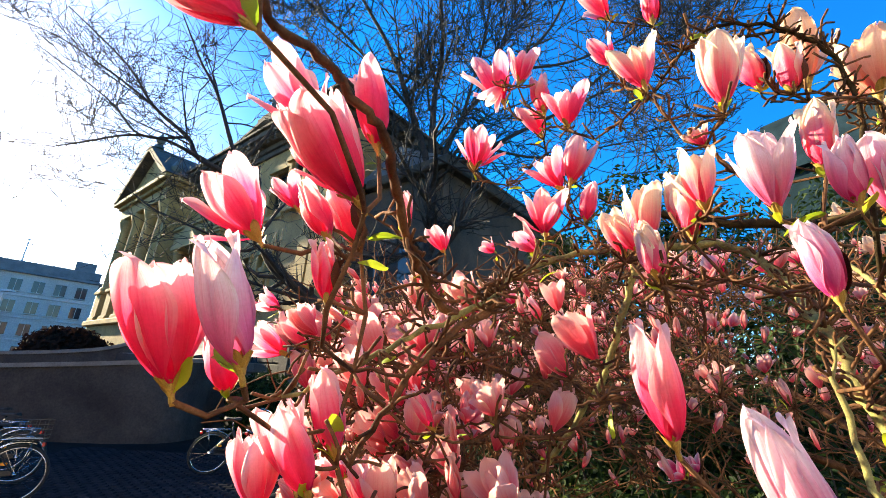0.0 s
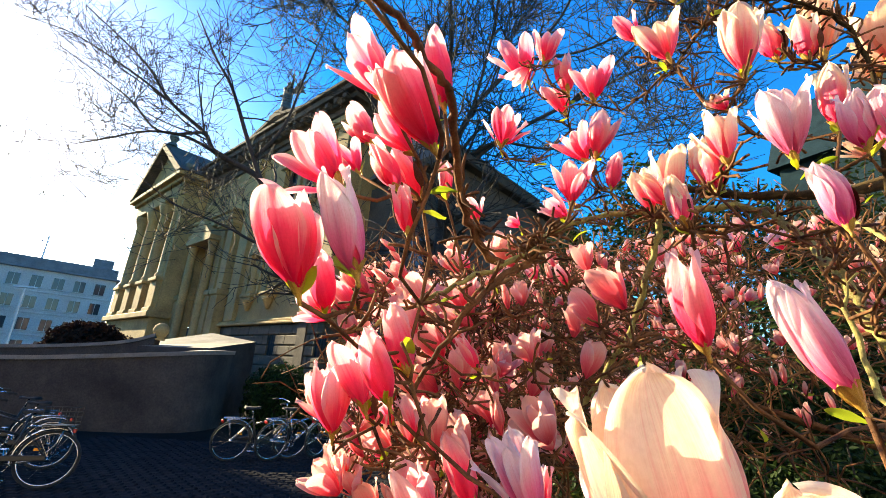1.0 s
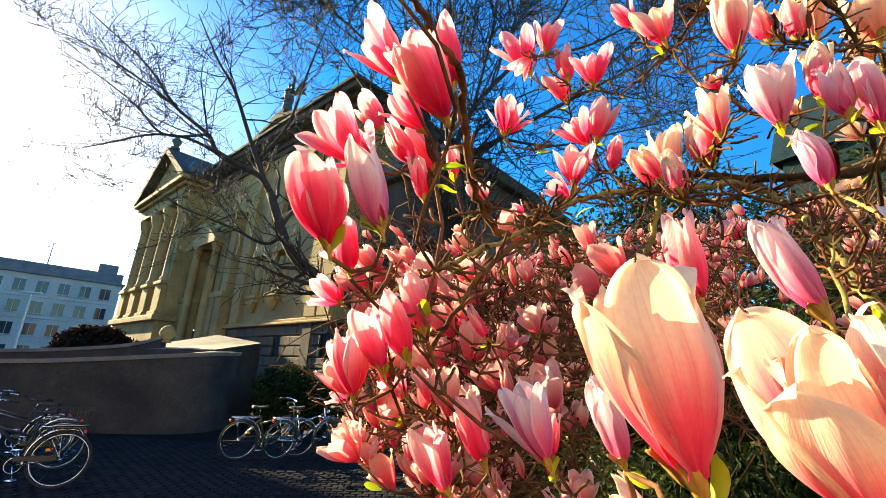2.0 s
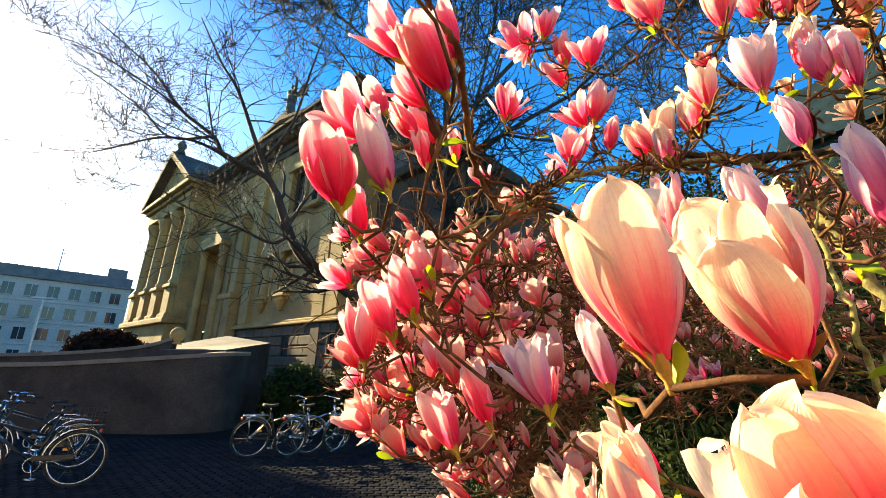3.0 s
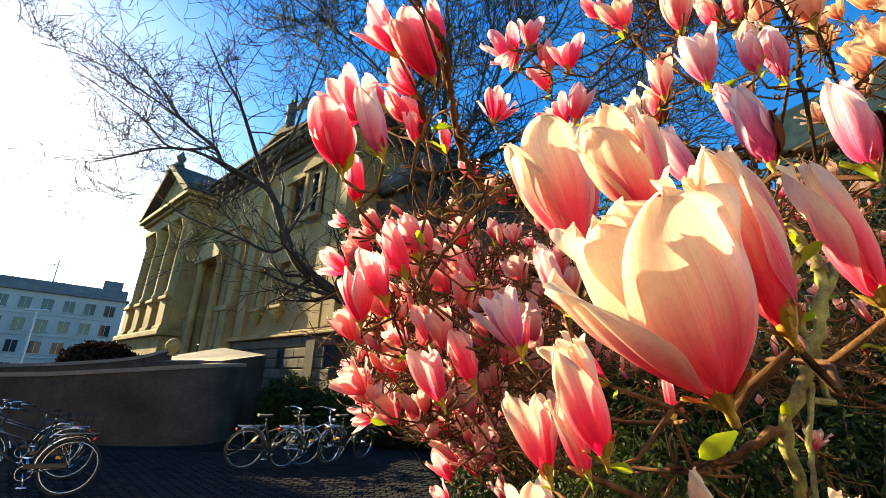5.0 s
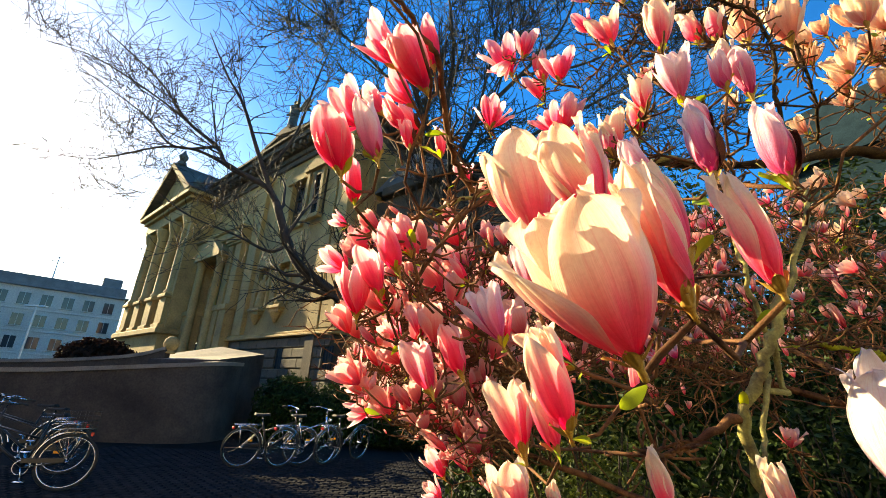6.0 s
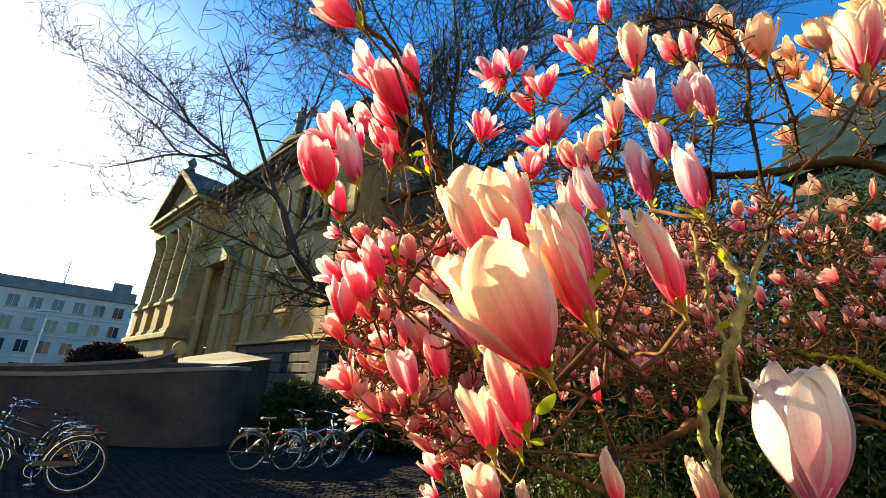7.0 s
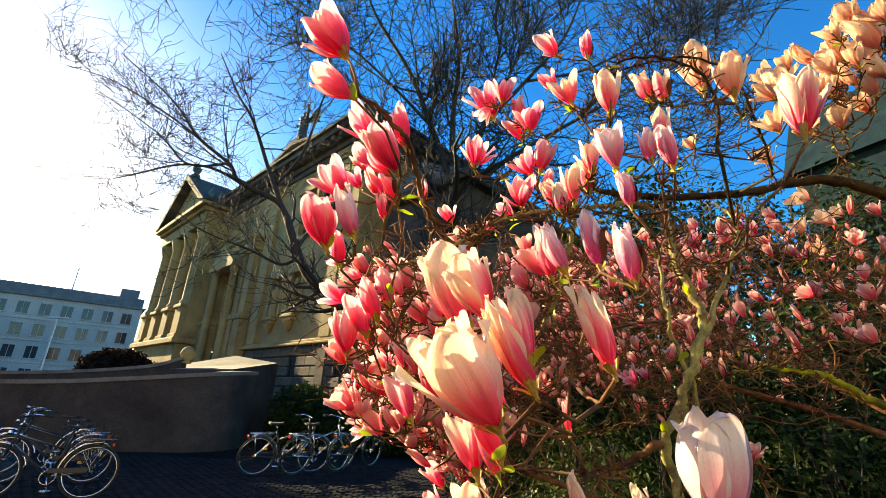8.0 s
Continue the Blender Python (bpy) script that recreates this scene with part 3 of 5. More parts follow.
# unseen house rows added to the west, to shade the street, and behind the viewer
west = thing("west_shade_row", "unseen plain house row added to shade the street", "building", pose(-25, 12.0, 0, 0, 0, -14))
part("west_house_wall", Geo().box((-8, -40, -0.05), (0, 7.6, 8.5)), PLASTER, west)
part("west_house_roof", Geo().prism([(-8.4, 8.5), (0.4, 8.5), (-4, 10.2)], -40.2, 7.8), SLATE, west)
# added block out of view, sized so its shadow covers street and wall
corner = thing("shade_block", "unseen plain block added to shade the street", "building", pose(-60.3, 49.6, 0, 0, 0, 143.5))
part("corner_house_wall", Geo().box((0, -1.0, -0.05), (9, 30, 24.4)), PLASTER, corner)
part("corner_house_roof", Geo().box((-0.3, -1.2, 24.4), (9.3, 30.2, 25.4), 0.1), SLATE, corner)
south = thing("south_house", "unseen plain house row added behind the magnolia bed", "building", pose(0, -13, 0))
part("south_house_wall", Geo().box((-26, -8, -0.05), (34, 0, 12.0)), PLASTER, south)
part("south_house_roof", Geo().box((-26.3, -8.3, 12.0), (34.3, 0.3, 12.6), 0.1), SLATE, south)

EAST_SLATE = surface("dark_slate", (0.005, 0.013, 0.018), (0.012, 0.028, 0.036), 0.8, 0.95, fine=9, spec=0.08)
# glazed house behind the trees on the east side
east = thing("east_house", "large house with a dark slate roof and glazed gable", "building", pose(41, 29, 0, 0, 0, 24))
part("east_house_wall", Geo().box((-7, -9, -0.05), (12, 9, 21.5)), EAST_SLATE, east)
part("east_house_roof", Geo().prism([(-7.8, 21.5), (12.8, 21.5), (9, 28.5), (-4.5, 28.5)], -9.6, 9.6), EAST_SLATE, east)
for i in range(9):
    part("roof_pane", Geo().box((-6.6 + i * 2.0, -9.10, 14.5), (-4.75 + i * 2.0, -9.0, 20.6)), ROOF_GLASS, east, "blue-grey glazing")
    part("glazing_bar", Geo().box((-4.75 + i * 2.0, -9.14, 14.4), (-4.6 + i * 2.0, -9.0, 20.7)), POLE, east)

# lamp post
lamp = thing("street_lamp", "tall slim galvanised street lamp behind the wall", "street lamp", pose(-33.6, 38.0, 0))
part("lamp_pole", Geo().tube([(0, 0, -0.02), (0, 0, 6.6)], [0.13, 0.07], 8), POLE, lamp)
part("lamp_head", Geo().box((-0.9, -0.15, 6.6), (0.9, 0.15, 6.75), 0.03), POLE, lamp)


# ---- magnolia: petals and flowers ----
def petal_mesh(name, turn, wide, cup, seed, mat, nt=22, nu=14, curl=0.05, blunt=True):
    """A petal of length 1 from the origin, its spine bending through the angles turn (share of length, degrees from the axis)."""
    rnd = random.Random(seed)
    ts, an = [a for a, _ in turn], [b for _, b in turn]
    ph, ph2, lean = rnd.uniform(0, 6), rnd.uniform(0, 6), rnd.uniform(-0.05, 0.05)
    r, z, v, uv, f = 0.035, 0.0, [], [], []
    before = 0.0
    for i in range(nt + 1):
        t = 1 - (1 - i / nt) ** 1.45  # closer rows towards the tip
        th = radians(float(np.mean(np.interp(t + np.linspace(-0.16, 0.16, 9), ts, an))))
        r += math.sin(th) * (t - before)
        z += math.cos(th) * (t - before)
        before = t
        w = math.sin(math.pi / 2 * t / 0.60) ** 1.1 if t < 0.60 else max(0.0, 1 - ((t - 0.60) / 0.40) ** 2.5) ** 0.62
        if not blunt:
            w = math.sin(math.pi / 2 * t / 0.48) ** 1.1 if t < 0.48 else max(0.0, 1 - ((t - 0.48) / 0.52) ** 1.75) ** 0.85
        w = wide * max(w, 0.16 if t < 0.3 else 0.02)
        rc = cup * (0.55 + 0.6 * math.sin(math.pi * min(1, t * 0.8 + 0.1)))
        for k in range(nu + 1):
            u = 2 * k / nu - 1
            a = max(-1.7, min(1.7, u * w / rc))
            off = -rc * (1 - math.cos(a)) * (1 - 0.35 * t ** 3) + curl * abs(u) ** 3 * t * t
            off += 0.011 * math.sin(9 * u + ph2) * math.sin(math.pi * min(1, t * 0.85)) + 0.026 * math.sin(3.6 * u + ph) * t - 0.014 * math.exp(-(4.5 * u) ** 2) * math.sin(math.pi * t) + 0.030 * math.sin(8 * t + ph2 + 2 * u) * t * abs(u) ** 2
            tang = rc * math.sin(a) + lean * t * t
            dz = -0.020 * math.cos(5 * u + ph) * max(0, t - 0.6) * 2.5 + 0.030 * math.exp(-(2.8 * u) ** 2) * max(0, t - 0.75) * 4
            v.append((r + off * math.cos(th), tang, z - off * math.sin(th) + dz))
            uv.append((k / nu, t))
    n = nu + 1
    for i in range(nt):
        for k in range(nu):
            f.append((i * n + k, i * n + k + 1, (i + 1) * n + k + 1, (i + 1) * n + k))
    return v, uv, f


def sheet_mesh(name, v, uv, f, mat):
    me = bpy.data.meshes.new(name)
    me.from_pydata(v, [], f)
    lay = me.uv_layers.new(name="length")
    idx = np.empty(len(me.loops), dtype=np.int32)
    me.loops.foreach_get("vertex_index", idx)
    lay.data.foreach_set("uv", np.array(uv, dtype=np.float32)[idx].ravel())
    me.polygons.foreach_set("use_smooth", [True] * len(me.polygons))
    me.materials.append(mat)
    me.update()
    return me


INNER = ((0, 30), (0.35, 19), (0.7, -4), (1, -22))
OUTER = ((0, 36), (0.35, 26), (0.7, 3), (1, -6))
LOOSE = ((0, 40), (0.35, 31), (0.7, 14), (1, 14))
FLARE = ((0, 48), (0.3, 40), (0.7, 28), (1, 30))
CLOSE = ((0, 36), (0.35, 25), (0.68, 2), (0.9, -22), (1, -10))
SIDE = ((0, 42), (0.3, 29), (0.7, 15), (1, 12))
WIDE = ((0, 62), (0.3, 50), (0.7, 40), (1, 44))
TIGHT = ((0, 36), (0.2, 12), (0.55, -6), (1, -17))
TIGHT2 = ((0, 40), (0.25, 13), (0.6, -7), (1, -12))
# kind: petals of (turn, width, cup, azimuth, size), and the natural width of the whole
KINDS = {
    "goblet": ([(INNER, 0.28, 0.22, 0, 0.90), (INNER, 0.28, 0.22, 118, 0.92), (INNER, 0.28, 0.22, 242, 0.88), (CLOSE, 0.33, 0.25, 62, 1.0), (OUTER, 0.33, 0.26, 183, 0.98), (CLOSE, 0.32, 0.25, 300, 1.0), (LOOSE, 0.24, 0.24, 20, 0.9)], 0.70),
    "hero": ([(INNER, 0.29, 0.22, 10, 1.04), (INNER, 0.29, 0.22, 130, 1.07), (INNER, 0.29, 0.22, 250, 1.03), (CLOSE, 0.33, 0.26, 70, 1.0), (CLOSE, 0.33, 0.26, 185, 0.97), (CLOSE, 0.32, 0.26, 298, 1.02), (OUTER, 0.27, 0.25, 20, 0.95), (SIDE, 0.23, 0.26, 228, 0.92)], 0.70),
    "half": ([(INNER, 0.28, 0.24, 0, 0.92), (INNER, 0.28, 0.24, 121, 0.95), (OUTER, 0.29, 0.26, 242, 0.95), (LOOSE, 0.28, 0.26, 62, 1.0), (LOOSE, 0.28, 0.26, 183, 0.97), (FLARE, 0.26, 0.28, 300, 0.95)], 0.84),
    "bloom": ([(INNER, 0.26, 0.24, 0, 0.88), (OUTER, 0.28, 0.26, 120, 0.92), (LOOSE, 0.27, 0.26, 240, 0.95), (LOOSE, 0.26, 0.28, 60, 1.0), (FLARE, 0.26, 0.30, 180, 1.0), (FLARE, 0.25, 0.30, 300, 0.96), (WIDE, 0.23, 0.34, 30, 0.9), (WIDE, 0.23, 0.34, 150, 0.86)], 0.95),
    "closed": ([(INNER, 0.28, 0.22, 30, 0.95), (INNER, 0.28, 0.22, 150, 0.9), (CLOSE, 0.38, 0.25, 70, 0.98), (CLOSE, 0.38, 0.25, 175, 1.0), (CLOSE, 0.36, 0.25, 285, 0.97), (TIGHT, 0.30, 0.16, 230, 1.06), (CLOSE, 0.30, 0.25, 345, 0.92)], 0.64),
    "bud": ([(TIGHT, 0.24, 0.135, 0, 1.0), (TIGHT, 0.24, 0.135, 122, 0.97), (TIGHT2, 0.25, 0.14, 240, 0.98), (TIGHT, 0.2, 0.12, 60, 0.93)], 0.36),
    "scaled": ([(TIGHT, 0.24, 0.135, 0, 1.0), (TIGHT, 0.24, 0.135, 122, 0.97), (TIGHT2, 0.25, 0.14, 240, 0.98), (TIGHT, 0.2, 0.12, 60, 0.93)], 0.36),
}
petal_store = {}


def petal_of(turn, wide, cup, seed, mat):
    key = (turn, wide, cup, seed, mat.name)
    if key not in petal_store:
        petal_store[key] = sheet_mesh("petal", *petal_mesh("petal", turn, wide, cup, seed, mat, blunt=turn not in (TIGHT, TIGHT2)), mat)
    return petal_store[key]


def whole_flower(kind, seed, mat):
    """All petals of a small flower joined into one mesh of length 1."""
    V, U, F = [], [], []
    for i, (turn, wide, cup, az, size) in enumerate(KINDS[kind][0]):
        v, uv, f = petal_mesh("p", turn, wide, cup, seed * 7 + i, mat, 7, 4, blunt=turn not in (TIGHT, TIGHT2))
        m = Matrix.Rotation(radians(az + seed * 11), 3, "Z") * size
        n = len(V)
        V += [tuple(m @ Vector(p)) for p in v]
        U += uv
        F += [tuple(n + k for k in q) for q in f]
    return sheet_mesh("flower", V, U, F, mat)


calyx_mesh = Geo().lathe((0, 0, -0.16), [(0.020, 0), (0.024, 0.04), (0.021, 0.07), (0.034, 0.10), (0.046, 0.14), (0.045, 0.18), (0.03, 0.22)], 10).mesh("flower", CALYX, True)
scale_mesh = sheet_mesh("bud_scale", *petal_mesh("bud_scale", ((0, 45), (0.3, 14), (0.7, -4), (1, -8)), 0.30, 0.24, 5, SCALE), SCALE)
small_scale = sheet_mesh("bud_scale", *petal_mesh("bud_scale", ((0, 60), (0.4, 25), (1, 10)), 0.30, 0.24, 6, CALYX), CALYX)


def leaf_geo(seed):
    rnd = random.Random(seed)
    v, uv, f = petal_mesh("leaf", ((0, rnd.uniform(10, 30)), (0.5, rnd.uniform(20, 45)), (1, rnd.uniform(45, 80))), 0.19, 0.5, seed, LEAF, 6, 4, 0.02)
    return sheet_mesh("leaf", v, uv, f, LEAF)


LEAVES = [leaf_geo(s) for s in range(5)]
magnolia = thing("magnolia_tree", "flowering magnolia tree with pink-white goblet blooms on crooked branches", "tree")
petal_tone = PETAL
targets = []  # ends that the branches have to reach: (place, thickness)
flower_rnd = random.Random(7)


def axis_pose(base, tip, spin=0.0):
    d = Vector(tip) - Vector(base)
    q = d.to_track_quat("Z", "Y").to_matrix().to_4x4()
    return Matrix.Translation(base) @ q @ Matrix.Rotation(spin, 4, "Z"), d.length


def add_leaves(base, way, count, size=0.024):
    for _ in range(count):
        d = (Vector(way).normalized() + Vector([flower_rnd.uniform(-1.0, 1.0) for _ in range(3)]) * 1.0).normalized()
        s = size * flower_rnd.uniform(0.7, 1.3)
        m, _l = axis_pose(Vector(base) - Vector(way).normalized() * flower_rnd.uniform(0.006, 0.02), Vector(base) + d, flower_rnd.uniform(0, 6))
        part("leaf", LEAVES[flower_rnd.randrange(5)], LEAF, magnolia, at=m @ Matrix.Diagonal((s, s, s, 1)))


def place_flower(kind, base, tip, ratio, face=None):
    """A flower whose stem end is at base and whose petals reach to tip; ratio: width to length."""
    petals, natural = KINDS[kind]
    spin = flower_rnd.uniform(0, 6.28)
    if face is not None:  # turns the last, loosest petal towards this way
        w = axis_pose(base, tip)[0].to_3x3().inverted() @ Vector(face)
        spin = math.atan2(w.y, w.x) - radians(petals[-1][3])
    m, length = axis_pose(base, tip, spin)
    sx = min(1.35, max(0.75, ratio / natural)) * length
    body = part("flower", calyx_mesh, CALYX, magnolia, at=m @ Matrix.Diagonal((length, length, length, 1)))
    squeeze = Matrix.Diagonal((sx / length, sx / length, 1, 1))
    variant = flower_rnd.randrange(3)
    for i, (turn, wide, cup, az, size) in enumerate(petals):
        me = petal_of(turn, wide, cup, variant * 10 + i % 4, petal_tone)
        tilt = Matrix.Rotation(radians(flower_rnd.gauss(1.5, 3.2)), 4, "Y")
        s = size * flower_rnd.uniform(0.90, 1.03) * (0.92 if turn is INNER else 1.0)
        nest = Matrix.Diagonal((0.84, 0.84, 1, 1)) if turn is INNER else Matrix.Diagonal((1, 1, 1, 1))
        part("petal", me, petal_tone, body, at=squeeze @ nest @ Matrix.Rotation(radians(az + flower_rnd.uniform(-7, 7)), 4, "Z") @ tilt @ Matrix.Diagonal((s, s, s, 1)))
    if kind == "scaled":
        w = m.to_3x3().inverted() @ Vector((1.0, -0.15, 0.0))
        part("bud_scale", scale_mesh, SCALE, body, "furry dark brown bud scale", at=squeeze @ Matrix.Rotation(math.atan2(w.y, w.x) + flower_rnd.uniform(-0.4, 0.4), 4, "Z") @ Matrix.Diagonal((0.95, 0.66, 0.62, 1)))
    for k in range(4):
        b = flower_rnd.uniform(0.14, 0.23)
        part("bract", small_scale, CALYX, body, at=Matrix.Translation((0, 0, flower_rnd.uniform(-0.09, -0.03))) @ Matrix.Rotation(k * 1.6 + flower_rnd.uniform(-0.5, 0.5), 4, "Z") @ Matrix.Rotation(radians(flower_rnd.uniform(-8, 30)), 4, "Y") @ Matrix.Diagonal((b, b, b * 1.15, 1)))
    way = (Vector(tip) - Vector(base)).normalized()
    add_leaves(base, way, flower_rnd.choice((0, 1, 1, 2)))
    targets.append((Vector(base) - way * length * 0.13, 0.0016 + 0.008 * length, way))


# left cluster
petal_tone = PETAL
place_flower("goblet", (0.028, 0.746, 1.749), (0.003, 0.727, 1.840), 0.72)
petal_tone = SHADED_LILAC_PETAL
place_flower("bud", (0.078, 0.730, 1.765), (0.050, 0.715, 1.855), 0.42)
petal_tone = PETAL
place_flower("bud", (0.034, 0.831, 1.744), (0.023, 0.796, 1.800), 0.5)
place_flower("bloom", (0.025, 0.849, 1.892), (-0.037, 0.855, 1.966), 0.8)
place_flower("hero", (0.134, 0.770, 1.908), (0.083, 0.721, 1.977), 0.62)
place_flower("bloom", (0.071, 0.833, 2.007), (0.014, 0.810, 2.086), 0.7)
place_flower("goblet", (0.020, 1.077, 2.079), (-0.035, 1.078, 2.149), 0.7)
place_flower("half", (0.106, 0.872, 1.957), (0.045, 0.863, 2.019), 0.6)
place_flower("bud", (0.093, 0.862, 1.903), (0.053, 0.869, 1.965), 0.55)
place_flower("scaled", (0.119, 0.900, 1.906), (0.080, 0.900, 1.978), 0.4)
place_flower("scaled", (0.114, 0.800, 1.825), (0.101, 0.810, 1.884), 0.4)
place_flower("bud", (0.161, 1.135, 2.014), (0.150, 1.129, 2.093), 0.42)
place_flower("bud", (0.141, 0.796, 1.978), (0.119, 0.794, 2.068), 0.4)
place_flower("half", (0.021, 0.980, 1.975), (-0.011, 0.980, 2.021), 0.7)
place_flower("goblet", (0.044, 0.660, 2.066), (-0.017, 0.640, 2.145), 0.75)
place_flower("goblet", (0.063, 0.660, 1.981), (-0.005, 0.640, 2.013), 0.8)
# low left cluster
petal_tone = PETAL
place_flower("goblet", (0.024, 1.022, 1.602), (0.011, 1.001, 1.706), 0.68)
place_flower("bud", (0.105, 0.888, 1.655), (0.068, 0.878, 1.737), 0.45)
place_flower("half", (0.065, 1.006, 1.639), (0.021, 1.005, 1.740), 0.65)
place_flower("bud", (0.124, 0.906, 1.688), (0.097, 0.930, 1.778), 0.42)
place_flower("scaled", (0.077, 1.020, 1.619), (0.054, 1.020, 1.674), 0.45)
place_flower("goblet", (0.171, 1.048, 1.474), (0.122, 1.053, 1.575), 0.55)
place_flower("bud", (0.228, 1.084, 1.508), (0.185, 1.092, 1.617), 0.45)
place_flower("half", (0.092, 1.300, 1.589), (0.035, 1.300, 1.636), 0.7)
place_flower("half", (0.144, 1.159, 1.582), (0.119, 1.161, 1.658), 0.6)
petal_tone = SHADED_LILAC_PETAL
place_flower("half", (0.267, 0.861, 1.551), (0.226, 0.861, 1.644), 0.5)
petal_tone = PETAL
place_flower("bud", (0.278, 0.880, 1.554), (0.283, 0.880, 1.605), 0.3)
petal_tone = SHADED_LILAC_PETAL
place_flower("bud", (0.280, 0.699, 1.580), (0.252, 0.676, 1.640), 0.36)
petal_tone = PETAL
place_flower("half", (-0.076, 1.300, 1.883), (-0.130, 1.300, 1.910), 0.8)
place_flower("bloom", (-0.100, 1.480, 1.805), (-0.192, 1.468, 1.869), 0.8)
place_flower("goblet", (-0.011, 1.300, 1.814), (-0.078, 1.300, 1.876), 0.6)
place_flower("goblet", (-0.007, 1.300, 1.850), (-0.028, 1.300, 1.900), 0.6)
# hanging cluster
petal_tone = PETAL
place_flower("half", (-0.133, 2.150, 1.539), (-0.255, 2.150, 1.572), 0.8)
place_flower("half", (-0.106, 2.120, 1.594), (-0.159, 2.120, 1.672), 0.7)
place_flower("bloom", (-0.051, 2.100, 1.488), (-0.181, 2.100, 1.534), 0.7)
place_flower("goblet", (-0.029, 2.100, 1.556), (-0.074, 2.100, 1.671), 0.6)
place_flower("bloom", (-0.048, 2.060, 1.397), (-0.172, 2.060, 1.372), 0.75)
place_flower("half", (-0.042, 2.060, 1.427), (-0.131, 2.060, 1.469), 0.75)
place_flower("half", (-0.003, 2.100, 1.374), (-0.081, 2.100, 1.398), 0.8)
place_flower("bud", (0.103, 1.799, 1.376), (0.081, 1.799, 1.471), 0.6)
place_flower("goblet", (0.047, 1.900, 1.401), (0.003, 1.900, 1.533), 0.5)
place_flower("half", (0.258, 2.360, 1.125), (0.172, 2.360, 1.254), 0.7)
place_flower("half", (0.366, 2.250, 1.163), (0.295, 2.250, 1.293), 0.7)
place_flower("half", (0.253, 2.300, 1.044), (0.170, 2.300, 1.124), 0.7)
place_flower("goblet", (0.432, 2.000, 1.135), (0.393, 2.000, 1.205), 0.7)
# near cluster
petal_tone = PALE_PETAL
place_flower("hero", (0.281, 0.469, 1.499), (0.225, 0.435, 1.585), 0.72, (-1, -0.35, -0.3))
place_flower("hero", (0.252, 0.558, 1.596), (0.223, 0.565, 1.696), 0.66, (-1, -0.35, -0.3))
place_flower("hero", (0.279, 0.500, 1.597), (0.238, 0.478, 1.656), 0.64, (1, 0.25, 0))
place_flower("bud", (0.312, 0.462, 1.531), (0.267, 0.437, 1.607), 0.36)
petal_tone = SHADED_LILAC_PETAL
place_flower("bud", (0.395, 0.631, 1.688), (0.366, 0.645, 1.762), 0.36)
petal_tone = PALE_PETAL
place_flower("bud", (0.395, 0.494, 1.554), (0.366, 0.492, 1.636), 0.34)
petal_tone = SHADED_LILAC_PETAL
place_flower("scaled", (0.420, 0.574, 1.683), (0.406, 0.576, 1.758), 0.4)
petal_tone = PALE_PETAL
petal_tone = SHADED_LILAC_PETAL
place_flower("scaled", (0.435, 0.512, 1.647), (0.427, 0.511, 1.714), 0.42)
petal_tone = PALE_PETAL
place_flower("half", (0.295, 0.835, 1.405), (0.265, 0.845, 1.513), 0.5)
place_flower("bud", (0.321, 0.775, 1.417), (0.288, 0.767, 1.501), 0.36)
place_flower("bud", (0.315, 0.708, 1.445), (0.275, 0.690, 1.553), 0.4)
place_flower("half", (0.326, 0.720, 1.511), (0.269, 0.740, 1.556), 0.6)
petal_tone = SHADED_WHITE_PETAL
place_flower("closed", (0.500, 0.532, 1.412), (0.506, 0.540, 1.523), 0.66, (-1, -0.6, 0))
petal_tone = PALE_PETAL
place_flower("bud", (0.440, 0.756, 1.363), (0.424, 0.750, 1.430), 0.4)
place_flower("bud", (0.481, 0.632, 1.381), (0.462, 0.621, 1.435), 0.4)
place_flower("goblet", (0.302, 0.910, 1.306), (0.281, 0.907, 1.393), 0.66)
place_flower("bud", (0.353, 0.880, 1.318), (0.338, 0.880, 1.370), 0.45)
place_flower("bud", (0.306, 0.454, 1.546), (0.295, 0.460, 1.626), 0.34)
# upper cluster
petal_tone = PALE_PETAL
petal_tone = SHADED_LILAC_PETAL
place_flower("goblet", (0.554, 0.808, 1.957), (0.532, 0.794, 2.048), 0.55)
petal_tone = PALE_PETAL
petal_tone = SHADED_LILAC_PETAL
place_flower("bud", (0.607, 0.775, 1.956), (0.601, 0.771, 2.029), 0.45)
petal_tone = PALE_PETAL
place_flower("goblet", (0.596, 0.910, 2.160), (0.586, 0.894, 2.274), 0.56)
place_flower("half", (0.538, 1.002, 2.254), (0.512, 1.000, 2.345), 0.75)
place_flower("scaled", (0.738, 1.000, 2.278), (0.723, 1.000, 2.368), 0.7)
place_flower("bud", (0.468, 0.891, 1.895), (0.462, 0.912, 1.972), 0.42)
place_flower("goblet", (0.537, 0.893, 1.995), (0.530, 0.897, 2.083), 0.6)
place_flower("scaled", (0.532, 0.914, 1.961), (0.536, 0.925, 2.037), 0.45)
place_flower("half", (0.480, 0.990, 1.954), (0.459, 0.990, 2.027), 0.6)
place_flower("goblet", (0.538, 1.032, 1.986), (0.531, 1.027, 2.099), 0.55)
place_flower("bud", (0.477, 0.950, 1.949), (0.443, 0.950, 1.997), 0.5)
place_flower("scaled", (0.476, 0.900, 1.900), (0.455, 0.900, 1.968), 0.4)
place_flower("bud", (0.569, 0.994, 2.011), (0.564, 0.995, 2.096), 0.42)
place_flower("half", (0.598, 0.960, 2.128), (0.578, 0.960, 2.157), 0.9)
place_flower("bud", (0.691, 0.876, 2.058), (0.686, 0.870, 2.156), 0.4)
place_flower("scaled", (0.747, 0.950, 2.237), (0.745, 0.950, 2.323), 0.5)
petal_tone = SHADED_LILAC_PETAL
place_flower("scaled", (0.553, 0.763, 1.856), (0.549, 0.781, 1.939), 0.42)
